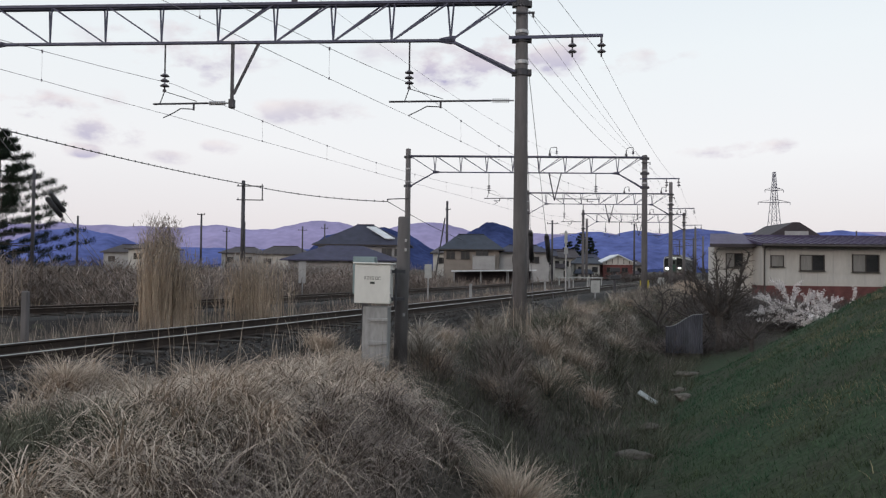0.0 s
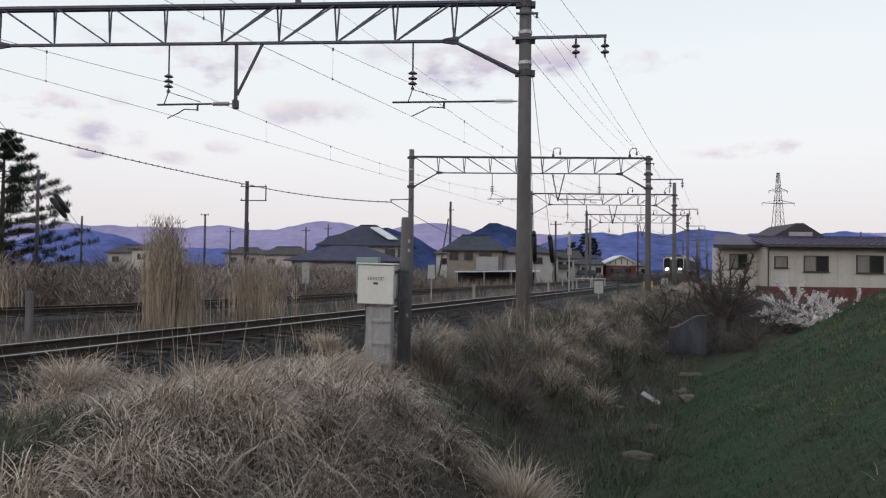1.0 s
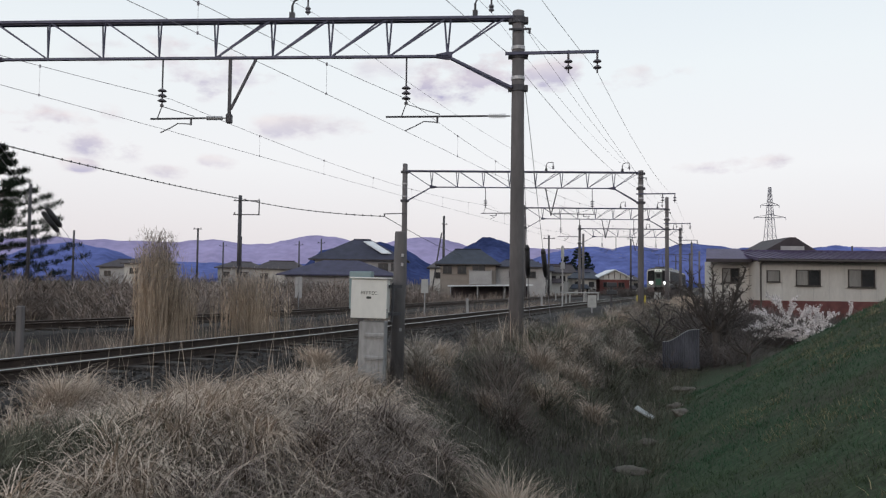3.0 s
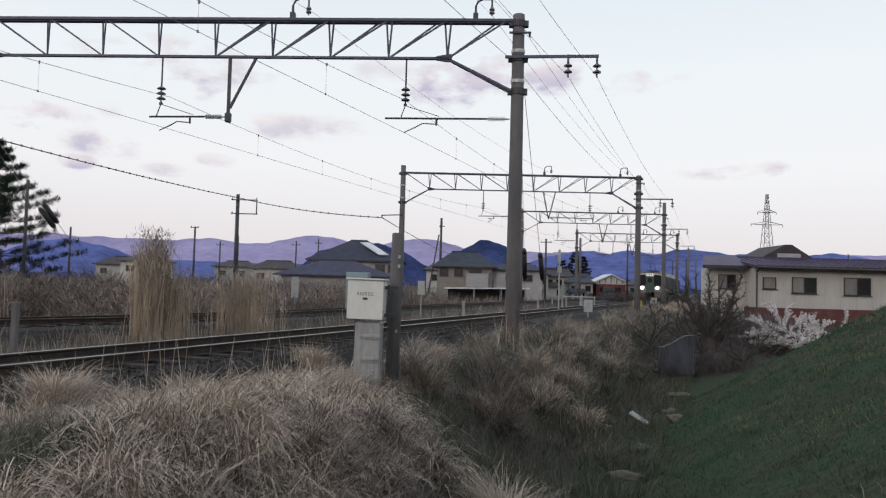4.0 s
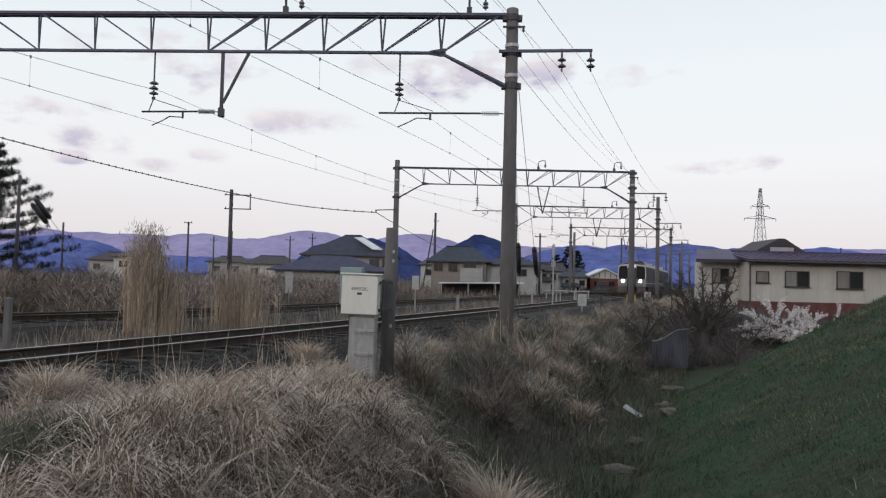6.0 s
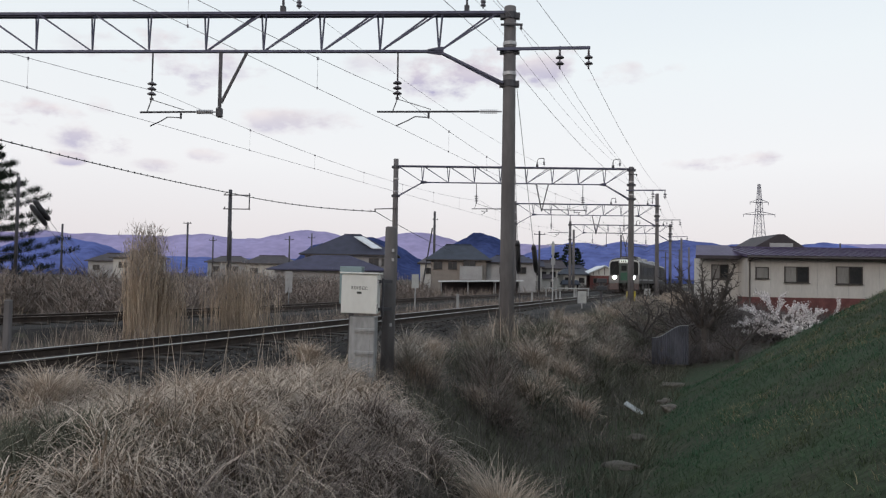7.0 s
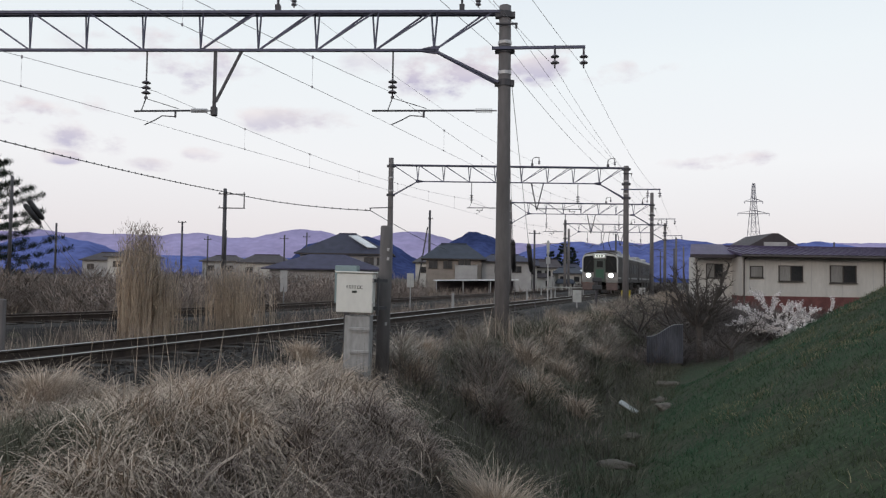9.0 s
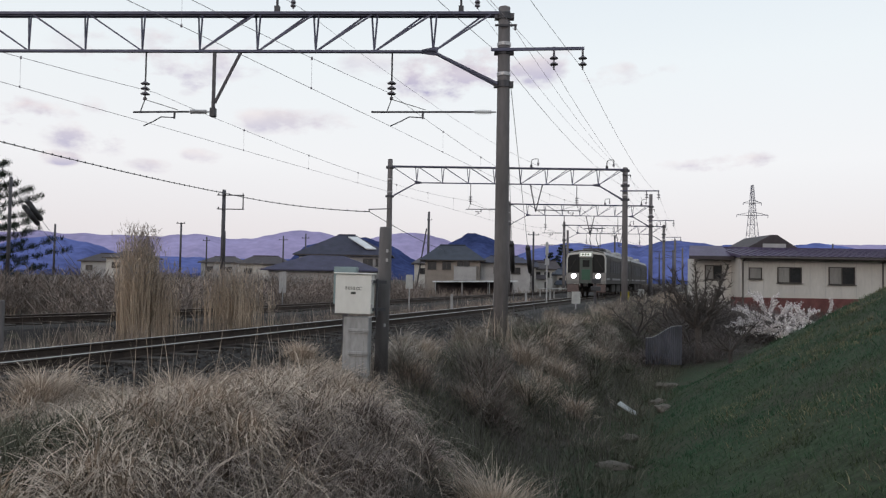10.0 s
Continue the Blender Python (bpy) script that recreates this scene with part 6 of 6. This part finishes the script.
def pine(x, y, h, seed, label, width=2.6, low=1.2, fine=1.0):
    """Tiers of nearly level boughs, each with side twigs that carry upswept needle tufts."""
    rng = random.Random(seed)
    z = gz(x, y)
    g = grp("pine_tree", pose(x, y, z), label, "tree", "pines")
    bm = bmesh.new()
    rod(bm, (0, 0, -0.1), (0.1, 0, h * 0.97), 0.2, 10, 0.03)
    part("trunk", bm, M["bark"], g)
    bm = bmesh.new()
    tufts = []
    k = low
    while k < h - 0.2:
        f = (k - low) / (h - low)
        turn = rng.uniform(0, 6.28)
        for j in range(5):
            ln = (width * (1 - f) ** 0.75 + 0.2) * rng.uniform(0.55, 1.05)
            a = turn + j * 1.257 + rng.uniform(-0.3, 0.3)
            p = Vector((0, 0, k + rng.uniform(-0.12, 0.12)))
            n = 7
            for s in range(n):
                q = p + Vector((math.cos(a), math.sin(a), -0.12 + 0.09 * s + rng.gauss(0, 0.08))).normalized() * ln / n
                rod(bm, p, q, 0.032 * (1 - s / 8), 4)
                p = q
                if s > 1:
                    for side in (-1, 1):
                        b = a + side * rng.uniform(0.5, 1.0)
                        e = p + Vector((math.cos(b), math.sin(b), rng.uniform(0.05, 0.45))).normalized() * ln * rng.uniform(0.1, 0.24)
                        rod(bm, p, e, 0.011, 3)
                        tufts += [p.lerp(e, 0.5), e]
            tufts.append(p)
        k += rng.uniform(0.42, 0.6) * h / 8
    part("crown", bm, M["bark"], g)
    per = int(44 * fine)
    c = np.repeat(np.array([tuple(t) for t in tufts]), per, 0)
    m = len(c)
    c = c + RNG.normal(0, 0.07, (m, 3))
    ob = blades("needles", c, RNG.uniform(0, 6.28, m), RNG.uniform(0.10, 0.24, m), RNG.uniform(0.012, 0.03, m) / fine, RNG.uniform(0.1, 1.5, m), RNG.uniform(-0.6, 0.2, m), M["needle"], "dark green upswept needles in tiers", "tree", 2)
    del ob["kind"], ob["category"]
    ob.parent = g


pine(-23.7, 38.5, 8.7, 3, "dark layered pine beyond the tracks", 4.0, 1.6)
pine(-27.5, 42, 6.6, 4, "dark pine behind the scrub", 3.0)
for x, y, h, sd in ((20.9, 134, 8.3, 6), (22.4, 135, 7.6, 7), (18.9, 136, 6.9, 8)):
    pine(x, y, h, sd, "dark conifer behind the far houses", 2.1, 1.6, 0.35)


def bushes(n, area, size, label, stuff, keep=None, wide=(0.01, 0.03)):
    """Rounded winter bushes of fine twigs, far beyond the tracks."""
    cu, cv = RNG.uniform(area[0], area[1], n), RNG.uniform(area[2], area[3], n)
    if keep is not None:
        k = keep(cu, cv)
        cu, cv = cu[k], cv[k]
    n = len(cu)
    per = 460
    idx = np.repeat(np.arange(n), per)
    sz_ = RNG.uniform(*size, n)[idx]
    a, e = RNG.uniform(0, 6.28, n * per), np.arcsin(RNG.uniform(0.0, 1.0, n * per))
    r = RNG.uniform(0.0, 1.0, n * per) ** 0.6 * 0.95 * sz_
    x, y = uv_to_xy(cu[idx], cv[idx])
    x, y = x + r * np.cos(a) * np.cos(e) * 0.9, y + r * np.sin(a) * np.cos(e) * 0.9
    z = ground_z(x, y) + r * np.sin(e)
    m = n * per
    blades("bushes", np.stack([x, y, z], 1), a + RNG.normal(0, 0.6, m), RNG.uniform(0.25, 0.7, m), RNG.uniform(*wide, m), RNG.uniform(0.5, 1.9, m), RNG.uniform(-0.9, 0.9, m), M[stuff], label, "bushes", 2)


bushes(150, (-34, -9.5, 2, 36), (1.2, 2.1), "brown leafless bushes beyond the tracks", "deadweed", lambda u, v: u < track2_u(v) - 3.5, (0.012, 0.035))
bushes(55, (-15, -9.8, 2, 30), (1.1, 2.1), "low brown bushes along the far track", "brownstraw", None, (0.015, 0.04))
bushes(60, (-36, -14, 16, 50), (1.5, 2.2), "taller brown bushes before the houses", "twig", None, (0.02, 0.05))
bushes(16, (-27, -17, 5, 15), (1.6, 2.2), "tall brown bushes beyond the reeds", "deadweed", None, (0.02, 0.05))
bushes(14, (-22, -14, -3, 6), (1.3, 2.2), "rounded brown thicket beyond the far track", "deadweed", None, (0.012, 0.03))
bushes(46, (-40, -17, -14, 6), (1.5, 2.6), "brown leafless bushes near the pine", "deadweed", lambda u, v: u < track2_u(v) - 3.5, (0.02, 0.05))
bushes(26, (5.8, 8.2, 9, 60), (0.6, 1.2), "brown leafless bushes by the ditch", "twig")
bushes(40, (7.3, 10.8, 17, 28), (1.1, 1.9), "dark brush before the white house", "twig")
bushes(34, (-8, 4, 72, 100), (0.7, 1.5), "dark hedges before the far houses", "twig", None, (0.03, 0.07))
bushes(30, (9.5, 18, 24, 29.5), (0.7, 1.3), "dark hedge plants before the white house", "twig")
bushes(22, (7.2, 9.4, 9, 17), (0.5, 1.0), "dark dense brush round the fruit tree", "twig", None, (0.006, 0.014))
bushes(22, (3.9, 6.2, -7, 20), (0.25, 0.55), "low dark green brush on the slope", "olive", None, (0.008, 0.02))
bushes(20, (3.8, 6.2, -8, 30), (0.25, 0.6), "low brown brush on the slope", "deadweed", None, (0.006, 0.014))
bushes(50, (8.2, 18, 15.5, 24), (0.8, 1.4), "dark twiggy bushes in the garden", "twig")


# ---- loose ballast stones on the near shoulders ----
def chips():
    n = 9000
    side = RNG.random(n) < 0.75
    u = np.where(side, RNG.uniform(0.75, 3.1, n), RNG.uniform(-0.5, 0.5, n))
    w = RNG.uniform(-14, 10, n)
    x, y = uv_to_xy(u, w)
    z = np.where(np.abs(u) < 1.4, -0.18, np.where(np.abs(u) < 1.75, -0.2, np.maximum(-0.2 - (np.abs(u) - 1.75) * 0.47, ground_z(x, y))))
    c = np.stack([x, y, z + 0.004], 1)
    s = RNG.uniform(0.018, 0.04, (n, 1))
    dirs = np.array([[1, 0, 0], [-0.4, 0.9, 0], [-0.5, -0.8, 0.1], [0.1, 0.1, 0.8]], float)
    V = c[:, None, :] + s[:, None, :] * (dirs[None] + RNG.normal(0, 0.3, (n, 4, 3)))
    f = np.array([[0, 1, 3], [1, 2, 3], [2, 0, 3], [0, 2, 1]])
    F = (np.arange(n)[:, None, None] * 4 + f[None]).reshape(-1, 3)
    me = bpy.data.meshes.new("ballast_stones")
    me.from_pydata(V.reshape(-1, 3).tolist(), [], F.tolist())
    me.materials.append(M["chips"])
    tagged(new("ballast_stones", me), "loose dark stones on the track bed", "ballast", kind="stuff")


M["chips"] = mat("dark_crushed_stone", (0.042, 0.036, 0.033), 0.9, var=0.3, scale=4, island=0.6)
chips()
tuft_grass("edge_weeds", 240, (2.3, 3.3, -15, 3), 14, 0.12, (0.1, 0.35), (0.004, 0.009), (0.2, 1.1), (0.2, 1.5), M["brownstraw"], "small dead weeds at the ballast edge", None)


# ---- single large tussocks that stand out on the slope ----
def tussock(x, y, r, n, L, label):
    a = RNG.uniform(0, 6.28, n)
    q = np.abs(RNG.normal(0, r * 0.5, n))
    bx, by = x + q * np.cos(a), y + q * np.sin(a)
    base = np.stack([bx, by, ground_z(bx, by) - 0.02 + 0.1 * np.exp(-(q / r) ** 2)], 1)
    wid = (0.004, 0.010) if y < 16 else (0.007, 0.016)
    ob = blades("grass_tussock", base, a + RNG.normal(0, 0.5, n), L * RNG.uniform(0.6, 1.1, n), RNG.uniform(*wid, n), RNG.uniform(0.0, 0.7, n), RNG.uniform(0.9, 2.2, n), M["straw"], label, "grass tussock", 4)
    del ob["kind"]
    ob["group"] = "tussocks on the slope"


for x, y, r, n, L in ((0.56, 8.0, 0.3, 850, 0.78), (-0.38, 15.0, 0.32, 500, 0.6), (-0.45, 12.9, 0.34, 600, 0.5), (-2.4, 13.3, 0.4, 700, 0.45), (1.65, 15.6, 0.36, 520, 0.65), (2.9, 19.0, 0.4, 480, 0.75),
                      (2.2, 17.0, 0.34, 420, 0.6), (4.3, 26.5, 0.45, 420, 0.7), (6.3, 31.0, 0.5, 420, 0.75), (5.3, 29.0, 0.45, 380, 0.7), (7.6, 36.0, 0.5, 380, 0.75), (0.5, 13.4, 0.3, 420, 0.45),
                      (2.0, 18.2, 0.4, 520, 0.8), (2.75, 20.6, 0.45, 520, 0.85), (3.5, 22.8, 0.45, 480, 0.8), (2.9, 16.6, 0.3, 380, 0.6), (4.9, 24.4, 0.4, 420, 0.75), (-4.3, 8.3, 0.4, 700, 0.5), (-3.3, 9.6, 0.36, 600, 0.5)):
    tussock(x, y, r, n, L, "drooping tussock of bleached dry grass")


# ---- what moves ----
def motions():
    walk(train, [(t, LINE @ pose(0, TRAIN_V(55.8 + 6.13 * (10 - t)), 0)) for t in (0, 2.5, 5, 7.5, 10)])


motions()
